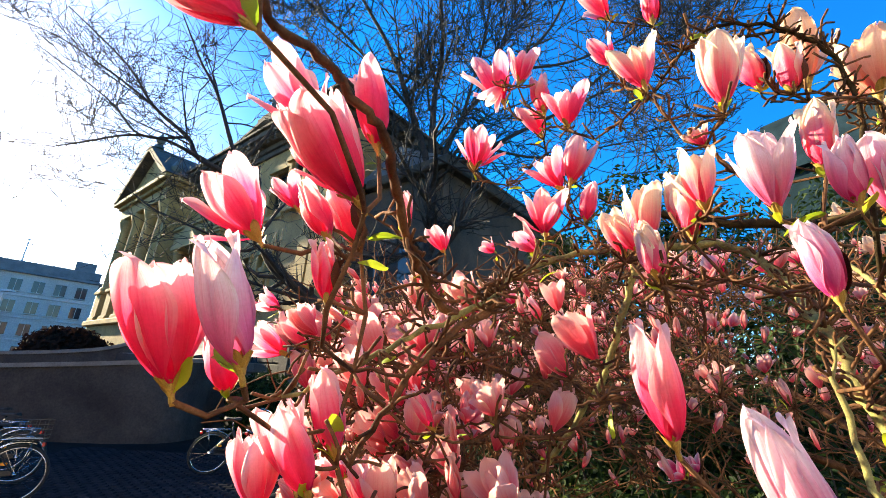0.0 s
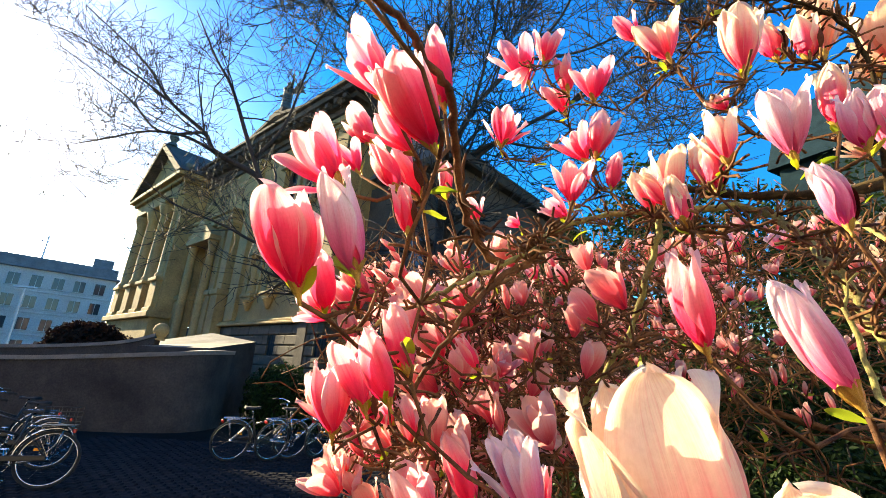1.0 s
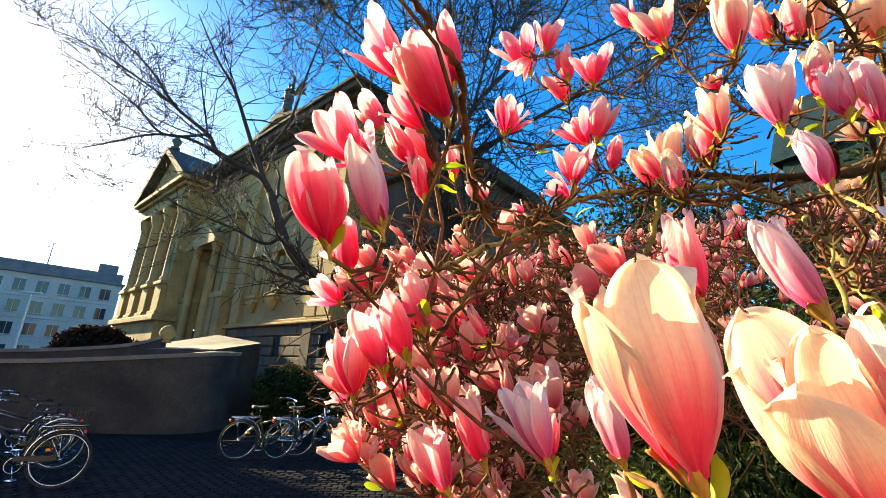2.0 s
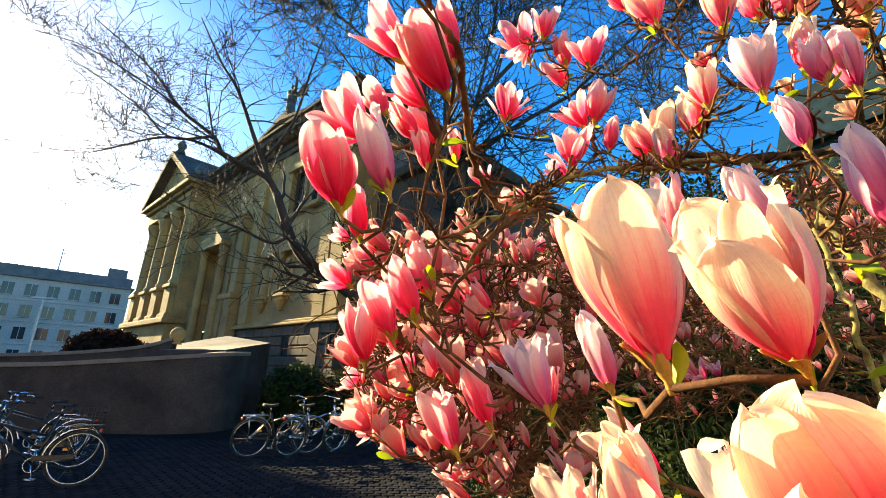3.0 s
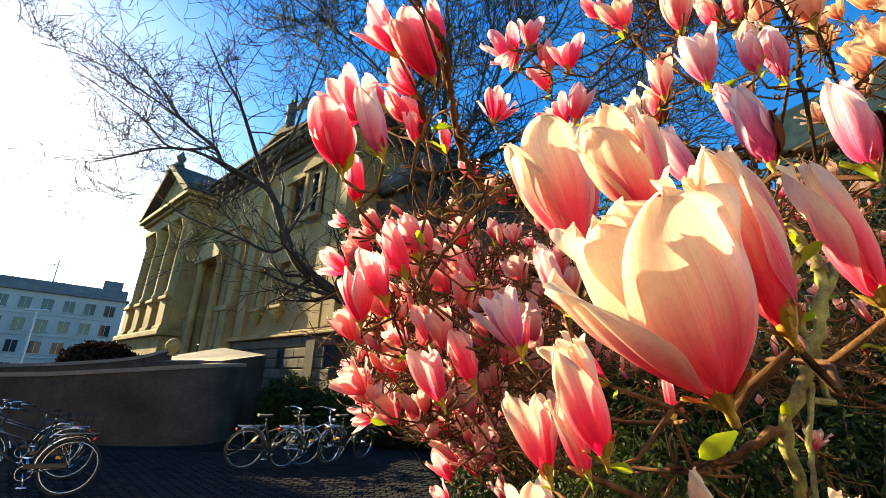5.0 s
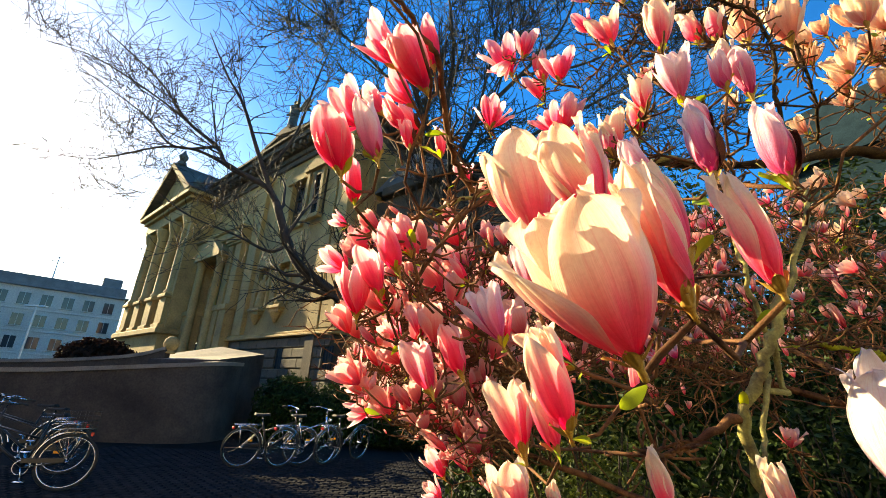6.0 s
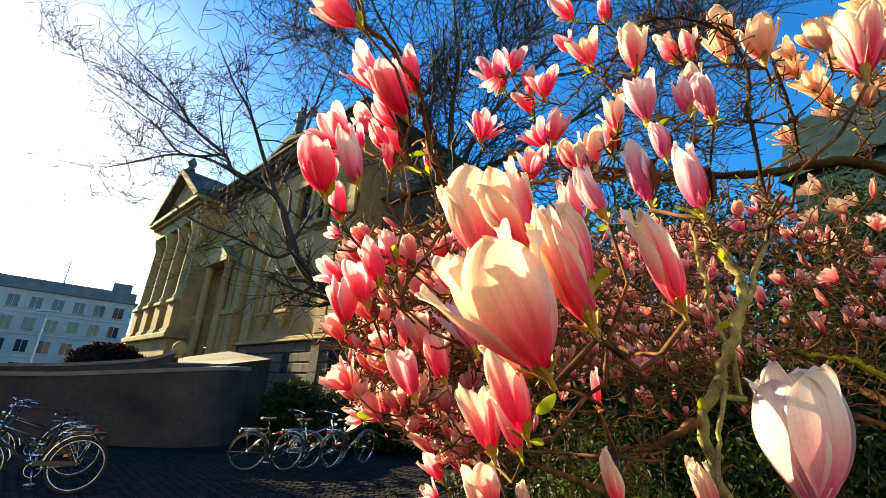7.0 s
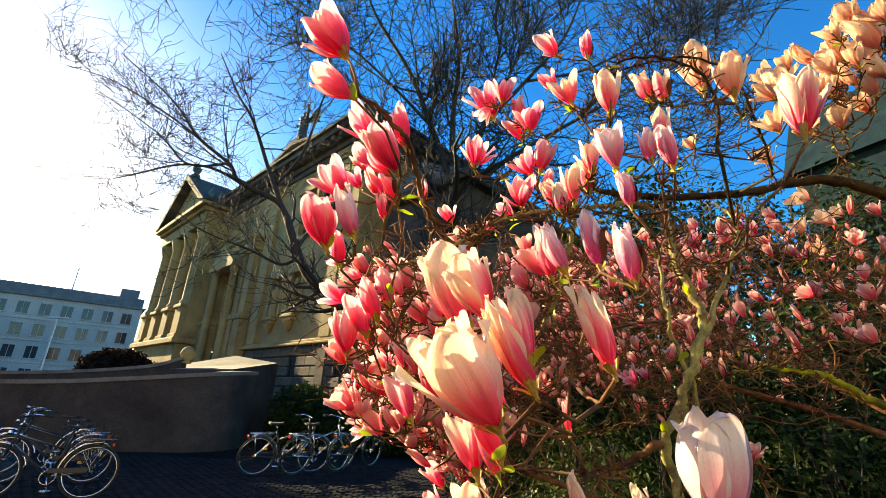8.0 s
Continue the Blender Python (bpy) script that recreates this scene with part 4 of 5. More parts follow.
petal_tone = PALE_PETAL
petal_tone = SHADED_LILAC_PETAL
place_flower("goblet", (0.645, 0.774, 1.944), (0.632, 0.772, 2.034), 0.5)
petal_tone = PALE_PETAL
# sky cluster
petal_tone = PETAL
place_flower("goblet", (0.515, 1.286, 2.214), (0.535, 1.274, 2.329), 0.6)
place_flower("half", (0.489, 1.275, 2.194), (0.446, 1.274, 2.283), 0.8)
place_flower("half", (0.461, 1.150, 2.269), (0.456, 1.143, 2.363), 0.8)
place_flower("half", (0.480, 1.391, 2.398), (0.441, 1.386, 2.491), 0.7)
place_flower("half", (0.510, 1.053, 2.337), (0.483, 1.065, 2.406), 0.7)
place_flower("bud", (0.473, 1.350, 2.437), (0.450, 1.350, 2.546), 0.5)
place_flower("bloom", (0.379, 1.410, 2.504), (0.326, 1.378, 2.633), 0.8)
place_flower("half", (0.397, 1.309, 2.488), (0.408, 1.301, 2.585), 0.8)
place_flower("half", (0.361, 1.330, 2.487), (0.317, 1.330, 2.423), 0.6)
place_flower("bloom", (0.318, 1.464, 2.326), (0.331, 1.450, 2.445), 0.85)
place_flower("bloom", (0.453, 1.277, 2.084), (0.447, 1.272, 2.188), 0.85)
place_flower("half", (0.417, 1.200, 2.016), (0.359, 1.200, 2.058), 0.7)
place_flower("bud", (0.511, 1.200, 2.091), (0.522, 1.200, 2.171), 0.5)
place_flower("half", (0.542, 1.125, 2.525), (0.490, 1.125, 2.608), 0.7)
place_flower("scaled", (0.624, 1.100, 2.499), (0.621, 1.100, 2.595), 0.4)
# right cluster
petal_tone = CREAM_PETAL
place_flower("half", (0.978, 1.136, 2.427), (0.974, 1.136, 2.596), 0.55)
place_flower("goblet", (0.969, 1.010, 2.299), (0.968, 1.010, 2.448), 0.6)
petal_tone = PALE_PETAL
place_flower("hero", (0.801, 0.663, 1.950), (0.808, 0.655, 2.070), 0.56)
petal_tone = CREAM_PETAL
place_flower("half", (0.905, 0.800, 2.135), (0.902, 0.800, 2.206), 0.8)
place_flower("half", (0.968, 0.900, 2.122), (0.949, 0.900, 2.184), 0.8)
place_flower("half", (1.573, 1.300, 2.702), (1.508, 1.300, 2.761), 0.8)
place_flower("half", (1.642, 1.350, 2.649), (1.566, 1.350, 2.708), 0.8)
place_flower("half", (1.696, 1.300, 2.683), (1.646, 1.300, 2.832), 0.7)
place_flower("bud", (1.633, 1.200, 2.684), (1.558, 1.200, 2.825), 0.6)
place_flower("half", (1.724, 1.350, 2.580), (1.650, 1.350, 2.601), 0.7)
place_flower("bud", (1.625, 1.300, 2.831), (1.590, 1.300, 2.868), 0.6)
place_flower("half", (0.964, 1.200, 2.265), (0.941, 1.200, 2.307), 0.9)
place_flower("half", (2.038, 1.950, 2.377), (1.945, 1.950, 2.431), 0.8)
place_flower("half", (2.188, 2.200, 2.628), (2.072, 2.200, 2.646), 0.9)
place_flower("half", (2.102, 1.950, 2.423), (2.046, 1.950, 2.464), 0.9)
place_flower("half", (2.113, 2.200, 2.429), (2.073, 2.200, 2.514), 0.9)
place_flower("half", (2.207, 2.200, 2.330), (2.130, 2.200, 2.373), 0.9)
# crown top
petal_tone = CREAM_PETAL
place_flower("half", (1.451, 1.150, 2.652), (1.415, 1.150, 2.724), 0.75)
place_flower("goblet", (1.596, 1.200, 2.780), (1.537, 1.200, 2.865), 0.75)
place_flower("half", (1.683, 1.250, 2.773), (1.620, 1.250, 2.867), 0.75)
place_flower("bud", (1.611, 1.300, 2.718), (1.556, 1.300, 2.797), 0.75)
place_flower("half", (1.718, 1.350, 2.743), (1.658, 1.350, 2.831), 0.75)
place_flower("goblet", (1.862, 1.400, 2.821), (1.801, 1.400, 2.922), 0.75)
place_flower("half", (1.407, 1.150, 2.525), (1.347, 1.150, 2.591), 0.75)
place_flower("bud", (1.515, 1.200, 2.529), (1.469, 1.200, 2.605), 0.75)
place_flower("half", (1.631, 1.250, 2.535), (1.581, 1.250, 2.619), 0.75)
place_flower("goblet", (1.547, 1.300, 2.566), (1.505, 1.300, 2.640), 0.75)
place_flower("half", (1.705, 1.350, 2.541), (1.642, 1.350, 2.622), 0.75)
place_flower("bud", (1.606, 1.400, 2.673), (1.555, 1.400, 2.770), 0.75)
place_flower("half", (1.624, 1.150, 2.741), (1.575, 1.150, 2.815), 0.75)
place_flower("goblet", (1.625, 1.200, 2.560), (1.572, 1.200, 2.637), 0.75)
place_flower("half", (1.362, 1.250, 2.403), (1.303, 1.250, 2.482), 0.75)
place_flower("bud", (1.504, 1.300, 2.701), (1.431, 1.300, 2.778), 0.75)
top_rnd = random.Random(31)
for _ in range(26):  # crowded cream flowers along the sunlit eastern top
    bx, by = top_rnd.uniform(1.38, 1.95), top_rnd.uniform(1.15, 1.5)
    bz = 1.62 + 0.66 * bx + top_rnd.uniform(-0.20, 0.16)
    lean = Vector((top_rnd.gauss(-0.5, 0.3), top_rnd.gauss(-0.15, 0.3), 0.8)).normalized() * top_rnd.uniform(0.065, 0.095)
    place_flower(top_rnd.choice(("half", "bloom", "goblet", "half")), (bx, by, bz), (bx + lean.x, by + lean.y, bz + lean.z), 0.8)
# inner cluster
petal_tone = PETAL
place_flower("half", (1.579, 2.000, 2.272), (1.536, 2.000, 2.361), 0.9)
place_flower("half", (1.538, 2.200, 2.317), (1.480, 2.200, 2.424), 0.9)
place_flower("goblet", (1.708, 2.000, 2.326), (1.681, 2.000, 2.397), 0.8)
place_flower("bloom", (0.849, 1.500, 1.592), (0.800, 1.500, 1.633), 1.0)
place_flower("half", (0.886, 1.500, 1.607), (0.864, 1.500, 1.645), 0.9)
place_flower("bud", (0.418, 0.800, 1.730), (0.395, 0.800, 1.828), 0.42)
place_flower("half", (0.242, 1.300, 2.031), (0.214, 1.300, 2.087), 0.8)
place_flower("bud", (0.436, 0.800, 1.477), (0.433, 0.800, 1.530), 0.3)
place_flower("half", (0.404, 1.600, 2.134), (0.361, 1.600, 2.161), 0.9)
place_flower("half", (0.532, 1.900, 2.047), (0.491, 1.900, 2.107), 0.9)
place_flower("bloom", (0.278, 1.800, 2.044), (0.200, 1.800, 2.087), 0.9)
place_flower("half", (0.319, 1.800, 1.970), (0.252, 1.800, 2.003), 0.9)
place_flower("bloom", (1.462, 2.400, 2.245), (1.397, 2.400, 2.288), 0.9)
place_flower("half", (1.426, 1.700, 2.217), (1.392, 1.700, 2.268), 0.8)
place_flower("scaled", (0.480, 1.400, 1.919), (0.453, 1.400, 1.973), 0.5)
place_flower("bud", (0.232, 1.100, 1.700), (0.195, 1.100, 1.759), 0.35)


# smaller flowers deeper in the crown, in a band that thickens to the east
far_kinds = [whole_flower(k, s, FAR_PETAL) for k, s in (("goblet", 1), ("half", 2), ("half", 3), ("bud", 4), ("bud", 5), ("bloom", 6), ("goblet", 7))]


def crown_top(x, y):
    """Height to which the deeper crown rises."""
    return 1.72 + 0.20 * y + 0.22 * max(0.0, min(2.2, x - 0.35))


crown_rnd = random.Random(21)
made = 0
stuffV, stuffU, stuffF = [], [], []
for i in range(2000):
    y = crown_rnd.uniform(1.35, 3.5)
    x = crown_rnd.uniform(-0.075 * y + 0.04, 0.9 * y + 0.5)
    if i >= 1350:  # the thick heart of the crown
        y = crown_rnd.uniform(2.1, 4.2)
        x = crown_rnd.uniform(0.16 * y, 0.72 * y)
    if i < 260:  # the dense western rim
        y = crown_rnd.uniform(1.15, 2.35)
        x = crown_rnd.uniform(-0.06 * y + 0.03, 0.10 + 0.17 * y)
    if 260 <= i < 330:  # close cluster between the two main boughs
        y = crown_rnd.uniform(1.08, 1.6)
        x = crown_rnd.uniform(0.06, 0.48)
    hi = crown_top(x, y)
    lo = 1.15 + 0.22 * max(0.0, min(1.0, x - 0.2)) * (y * 0.45)
    if x < 0.5:
        lo = 1.05
    if hi - lo < 0.1:
        continue
    z = lo + (hi - lo) * crown_rnd.random() ** 0.8
    up = Vector((crown_rnd.gauss(-0.25, 0.35), crown_rnd.gauss(-0.1, 0.35), 1.0)).normalized()
    if x < 0.3:
        up = Vector((crown_rnd.gauss(-0.6, 0.4), crown_rnd.gauss(-0.2, 0.4), 0.8)).normalized()
    b = Vector((x, y, z))
    edge = i < 260
    if x > 0.9 and i < 1350 and not edge and crown_rnd.random() < 0.5:
        continue
    if x > 0.45 and z < 1.35 + 0.22 * x and crown_rnd.random() < 0.85:  # bare wood low in the east
        continue
    if 260 <= i < 330:
        b.z = z = crown_rnd.uniform(1.38, 1.92)
    if edge:
        low = 1.40 if x < 0.07 * y - 0.02 else 1.20
        b.z = z = low + (1.70 + 0.16 * y - low) * crown_rnd.random()
    if x < 0.6 and b.z < 1.46 - 0.155 * (y - 1.2) - 0.45 * x:  # the underside of the western rim lifts off the street
        continue
    s = crown_rnd.uniform(0.05, 0.09) if i < 330 else crown_rnd.uniform(0.028, 0.052) * (1.45 if x > 0.9 else 1.1)
    m, _ = axis_pose(b, b + up, crown_rnd.uniform(0, 6))
    me = far_kinds[crown_rnd.randrange(7) if i < 330 or crown_rnd.random() < (0.75 if x > 1.1 else 0.5) else crown_rnd.choice((3, 4))]
    if y < 2.6 and made < 290:
        part("flower", me, FAR_PETAL, magnolia, at=m @ Matrix.Diagonal((s, s, s, 1)))
        made += 1
        targets.append((b - up * 0.01, 0.002, up))
    else:
        n = len(stuffV)
        mm = m @ Matrix.Diagonal((s, s, s, 1))
        co = [mm @ v.co for v in me.vertices]
        stuffV += [tuple(c) for c in co]
        stuffF += [tuple(n + k for k in p.vertices) for p in me.polygons]
        luv = {}
        for p in me.polygons:
            for li in p.loop_indices:
                luv[me.loops[li].vertex_index] = tuple(me.uv_layers[0].data[li].uv)
        stuffU += [luv[k] for k in range(len(co))]
        if i % 2 == 0:
            targets.append((b - up * 0.01, 0.0018, up))
ob = part("flower_mass", sheet_mesh("flower_mass", stuffV, stuffU, stuffF, FAR_PETAL), FAR_PETAL, magnolia, "many small pink flowers deep in the crown")
ob["kind"] = "stuff"

# ---- magnolia: branches ----
node_at, node_up, node_need, node_cost = [], [], [], []


def add_node(p, up, need=0.0):
    node_at.append(tuple(p))
    node_up.append(up)
    node_need.append(need)
    node_cost.append(0.0 if up < 0 else node_cost[up] + (Vector(p) - Vector(node_at[up])).length)
    return len(node_at) - 1


limb_rnd = random.Random(4)


def limb(pts, r0, r1):
    """A main limb through given places, from its thick to its thin end."""
    run = smooth_run(pts, 5)
    last = nearest(run[0], 0.25) if node_at else -1
    for i, p in enumerate(run):
        j = Vector([limb_rnd.uniform(-1, 1) for _ in range(3)]) * 0.004
        last = add_node(Vector(p) + j, last, r0 + (r1 - r0) * i / (len(run) - 1))


def below_rim(p):
    """Under the lifted western edge of the crown, where no twig hangs."""
    return p.x < 0.7 and p.y > 1.0 and p.z < 1.50 - 0.155 * (p.y - 1.2) - 0.45 * max(p.x, -0.1)


def nearest(p, weight):
    A = np.array(node_at)
    d = np.linalg.norm(A - np.array(p), axis=1) + weight * np.array(node_cost)
    d += 0.35 * np.maximum(0, A[:, 2] - p[2])
    return int(np.argmin(d))


# trunk and stems
limb([(2.75, 2.15, -0.05), (2.70, 2.10, 0.5), (2.60, 2.05, 1.0), (2.55, 1.95, 1.3)], 0.06, 0.045)
limb([(2.55, 1.95, 1.3), (2.3, 1.65, 1.75), (2.0, 1.48, 2.12), (1.778, 1.45, 2.27)], 0.034, 0.026)
limb([(2.60, 2.05, 1.0), (2.1, 1.7, 0.95), (1.5, 1.4, 0.98), (1.0, 1.12, 1.12), (0.72, 0.93, 1.28), (0.62, 0.87, 1.44), (0.643, 0.85, 1.532), (0.675, 0.84, 1.604), (0.713, 0.86, 1.681)], 0.016, 0.0085)
limb([(2.1, 1.7, 0.95), (1.9, 1.45, 1.25), (1.65, 1.32, 1.46), (1.522, 1.3, 1.526)], 0.022, 0.017)
limb([(2.55, 1.95, 1.3), (1.9, 2.4, 1.6), (1.2, 2.6, 1.75), (0.6, 2.5, 1.8), (0.2, 2.4, 1.75)], 0.022, 0.006)
limb([(2.55, 1.95, 1.3), (2.4, 2.8, 1.8), (2.3, 3.6, 2.2), (2.4, 4.3, 2.4)], 0.026, 0.010)
limb([(2.55, 1.95, 1.3), (2.7, 2.3, 1.9), (2.9, 2.6, 2.4), (3.1, 3.0, 2.7)], 0.024, 0.010)
limb([(1.5, 1.4, 0.98), (1.0, 1.6, 1.15), (0.5, 1.85, 1.3), (0.1, 2.0, 1.4), (-0.06, 2.05, 1.45)], 0.014, 0.005)
limb([(0.713, 0.860, 1.681), (0.700, 0.880, 1.751), (0.700, 0.910, 1.818), (0.717, 0.950, 1.870), (0.768, 1.050, 1.958), (0.731, 1.100, 2.026), (0.570, 1.120, 2.007)], 0.0085, 0.007)
limb([(0.570, 1.120, 2.007), (0.427, 1.080, 1.976), (0.326, 1.030, 1.913), (0.290, 1.000, 1.871), (0.190, 0.970, 1.815), (0.128, 0.950, 1.776), (0.041, 0.950, 1.730)], 0.0085, 0.004)
limb([(0.226, 1.000, 1.860), (0.191, 0.970, 1.908), (0.168, 0.900, 1.935), (0.157, 0.830, 1.971), (0.141, 0.780, 1.987), (0.115, 0.745, 2.004), (0.090, 0.705, 2.003), (0.068, 0.672, 2.002), (0.050, 0.666, 2.048)], 0.0065, 0.0032)
limb([(0.300, 1.010, 1.870), (0.218, 0.970, 1.804), (0.171, 0.970, 1.735), (0.125, 1.000, 1.662)], 0.006, 0.003)
limb([(0.570, 1.120, 2.001), (0.554, 1.150, 1.902), (0.526, 1.200, 1.780), (0.446, 1.300, 1.607)], 0.01, 0.008)
limb([(1.778, 1.450, 2.270), (1.615, 1.450, 2.319), (1.450, 1.450, 2.300), (1.240, 1.450, 2.246), (0.999, 1.450, 2.228), (0.779, 1.500, 2.260)], 0.026, 0.012)
limb([(0.675, 0.840, 1.604), (0.731, 0.860, 1.698), (0.816, 0.900, 1.825), (0.940, 1.050, 1.950), (1.029, 1.200, 2.067)], 0.0075, 0.006)
limb([(0.680, 0.860, 1.500), (0.660, 0.850, 1.586), (0.638, 0.840, 1.639), (0.634, 0.840, 1.697), (0.650, 0.880, 1.796)], 0.0065, 0.0045)
limb([(0.653, 0.850, 1.524), (0.625, 0.840, 1.449), (0.597, 0.820, 1.389), (0.570, 0.840, 1.260)], 0.006, 0.004)
limb([(0.600, 0.870, 1.461), (0.547, 0.880, 1.424), (0.490, 0.900, 1.400)], 0.007, 0.003)
limb([(1.522, 1.300, 1.526), (1.375, 1.300, 1.573), (1.288, 1.300, 1.625), (1.170, 1.280, 1.631), (1.091, 1.250, 1.638), (1.008, 1.200, 1.616)], 0.016, 0.006)
limb([(0.892, 1.000, 2.113), (0.909, 1.000, 2.296), (0.861, 1.000, 2.384), (0.741, 1.000, 2.416), (0.669, 1.050, 2.415), (0.613, 1.120, 2.322)], 0.0065, 0.004)
limb([(1.225, 1.250, 2.212), (1.108, 1.120, 2.261), (1.043, 1.080, 2.400), (0.959, 1.100, 2.510), (0.817, 1.120, 2.510), (0.686, 1.100, 2.440)], 0.0065, 0.004)


targets.sort(key=lambda q: (Vector(q[0]) - Vector((2.3, 1.9, 1.3))).length)
for p, need, way in targets:
    k = nearest(p, 0.22)
    a, b = Vector(node_at[k]), Vector(p)
    gap = (b - a).length
    n = max(2, min(9, int(gap / 0.045)))
    bow = Vector([limb_rnd.uniform(-1, 1) for _ in range(3)]) * gap * 0.10
    entry = b - Vector(way) * min(0.06, gap * 0.4)
    last = k
    for i in range(1, n + 1):
        t = i / n
        q = a.lerp(entry, t * 1.0).lerp(b, t ** 3) + bow * math.sin(math.pi * t)
        if i < n:
            q += Vector([limb_rnd.uniform(-1, 1) for _ in range(3)]) * 0.0095
        last = add_node(q, last, need)
# bare side twigs
tips = len(node_at)
for i in range(7000):
    k = limb_rnd.randrange(20, tips)
    if node_at[k][1] < 0.88 or node_at[k][0] > 1.3 and limb_rnd.random() < 0.75:
        continue
    a = Vector(node_at[k])
    d = Vector((limb_rnd.gauss(0, 1), limb_rnd.gauss(0, 1), limb_rnd.gauss(0.35, 0.8))).normalized()
    if a.y < 1.7 and a.z > 1.95 and limb_rnd.random() < 0.6:
        continue
    last, ln = k, limb_rnd.uniform(0.02, 0.05 + 0.045 * a.y) * (0.65 if a.y < 1.7 else 1.0)
    for s in range(1, 4):
        d = (d + Vector([limb_rnd.uniform(-0.5, 0.5) for _ in range(3)])).normalized()
        a = a + d * ln / 3
        if below_rim(a):
            break
        last = add_node(a, last, (0.0010 if a.y < 1.7 else 0.0015) + 0.0005 * a.y + (0.0007 if s == 3 and a.y < 1.7 else 0.0))
# longer crooked twigs that fill the heart of the crown
deep_nodes = [k for k in range(20, tips) if node_at[k][1] > 1.5]
for i in range(3600):
    k = deep_nodes[limb_rnd.randrange(len(deep_nodes))]
    a = Vector(node_at[k])
    d = Vector((limb_rnd.gauss(-0.2, 1), limb_rnd.gauss(0, 0.8), limb_rnd.gauss(0.3, 0.7))).normalized()
    last, ln = k, limb_rnd.uniform(0.12, 0.34)
    for s in range(1, 6):
        d = (d + Vector([limb_rnd.uniform(-0.6, 0.6) for _ in range(3)])).normalized()
        a = a + d * ln / 5
        if below_rim(a):
            break
        last = add_node(a, last, 0.0026 - 0.0002 * s)
# knobbly short shoots in the near crown
near_nodes = [k for k in range(20, tips) if 0.88 < node_at[k][1] < 1.6 and node_at[k][0] > 0.28]
for i in range(2100):
    k = near_nodes[limb_rnd.randrange(len(near_nodes))]
    a = Vector(node_at[k])
    d = Vector((limb_rnd.gauss(-0.2, 1), limb_rnd.gauss(0, 1), limb_rnd.gauss(0.4, 0.7))).normalized()
    last, ln = k, limb_rnd.uniform(0.015, 0.055)
    for s in range(1, 5):
        d = (d + Vector([limb_rnd.uniform(-0.55, 0.55) for _ in range(3)])).normalized()
        a = a + d * ln / 4
        if below_rim(a):
            break
        last = add_node(a, last, (0.0013, 0.0017, 0.0013, 0.0019)[s - 1])
kids = [[] for _ in node_at]
for i, u in enumerate(node_up):
    if u >= 0:
        kids[u].append(i)
rad = list(node_need)
for i in range(len(node_at) - 1, -1, -1):
    if node_up[i] >= 0:
        u = node_up[i]
        rad[u] = max(rad[u], min(0.05, rad[i] * 1.005))
tangle = Geo()
for i in range(len(node_at)):
    starts = [i] if node_up[i] < 0 else []
    starts += kids[i][1:] if kids[i] else []
    for s in starts:
        chain = [s] if node_up[s] < 0 else [node_up[s], s]
        c = s
        while kids[c]:
            c = kids[c][0]
            chain.append(c)
        if len(chain) < 2:
            continue
        rr = [rad[q] for q in chain]
        rr[0] = min(rr[0], rr[1] * 1.1)
        rr = [q * (1 + 0.12 * math.sin(k * 2.4 + s)) for k, q in enumerate(rr)]
        mid = Vector(node_at[chain[len(chain) // 2]])
        pts = [node_at[q] for q in chain]
        if max(rr) > 0.0055 and mid.x > 0.5 and mid.y < 2.4:
            green = mid.x > 0.95 and mid.y < 1.45 and mid.z < 1.75
            part("stem", Geo().tube(pts, [q * (0.66 if mid.x < 1.0 else 0.8) for q in rr], 9), MOSS if green else MOSS_BARK if mid.z < 1.95 and mid.x < 1.2 else SHADED_BOUGH_BARK, magnolia, "bright green mossy stem" if green else "grey-green mossy stem" if mid.z < 1.95 and mid.x < 1.2 else "crooked bough with its shade in the bark colour", True)
        elif max(rr) > 0.0032 and mid.y < 2.4:
            part("branch", Geo().tube(pts, rr, 7), BARK, magnolia, "", True)
        else:
            tangle.tube(pts, rr, 3 if mid.y > 1.6 else 5)
ob = part("twig_tangle", tangle, BARK, magnolia, "dense tangle of thin reddish twigs", True)
ob["kind"] = "stuff"
for i in range(230):
    k = limb_rnd.randrange(40, tips)
    if node_at[k][1] < 2.6:
        add_leaves(node_at[k], (limb_rnd.uniform(-1, 1), limb_rnd.uniform(-1, 1), 1), 1, 0.032)


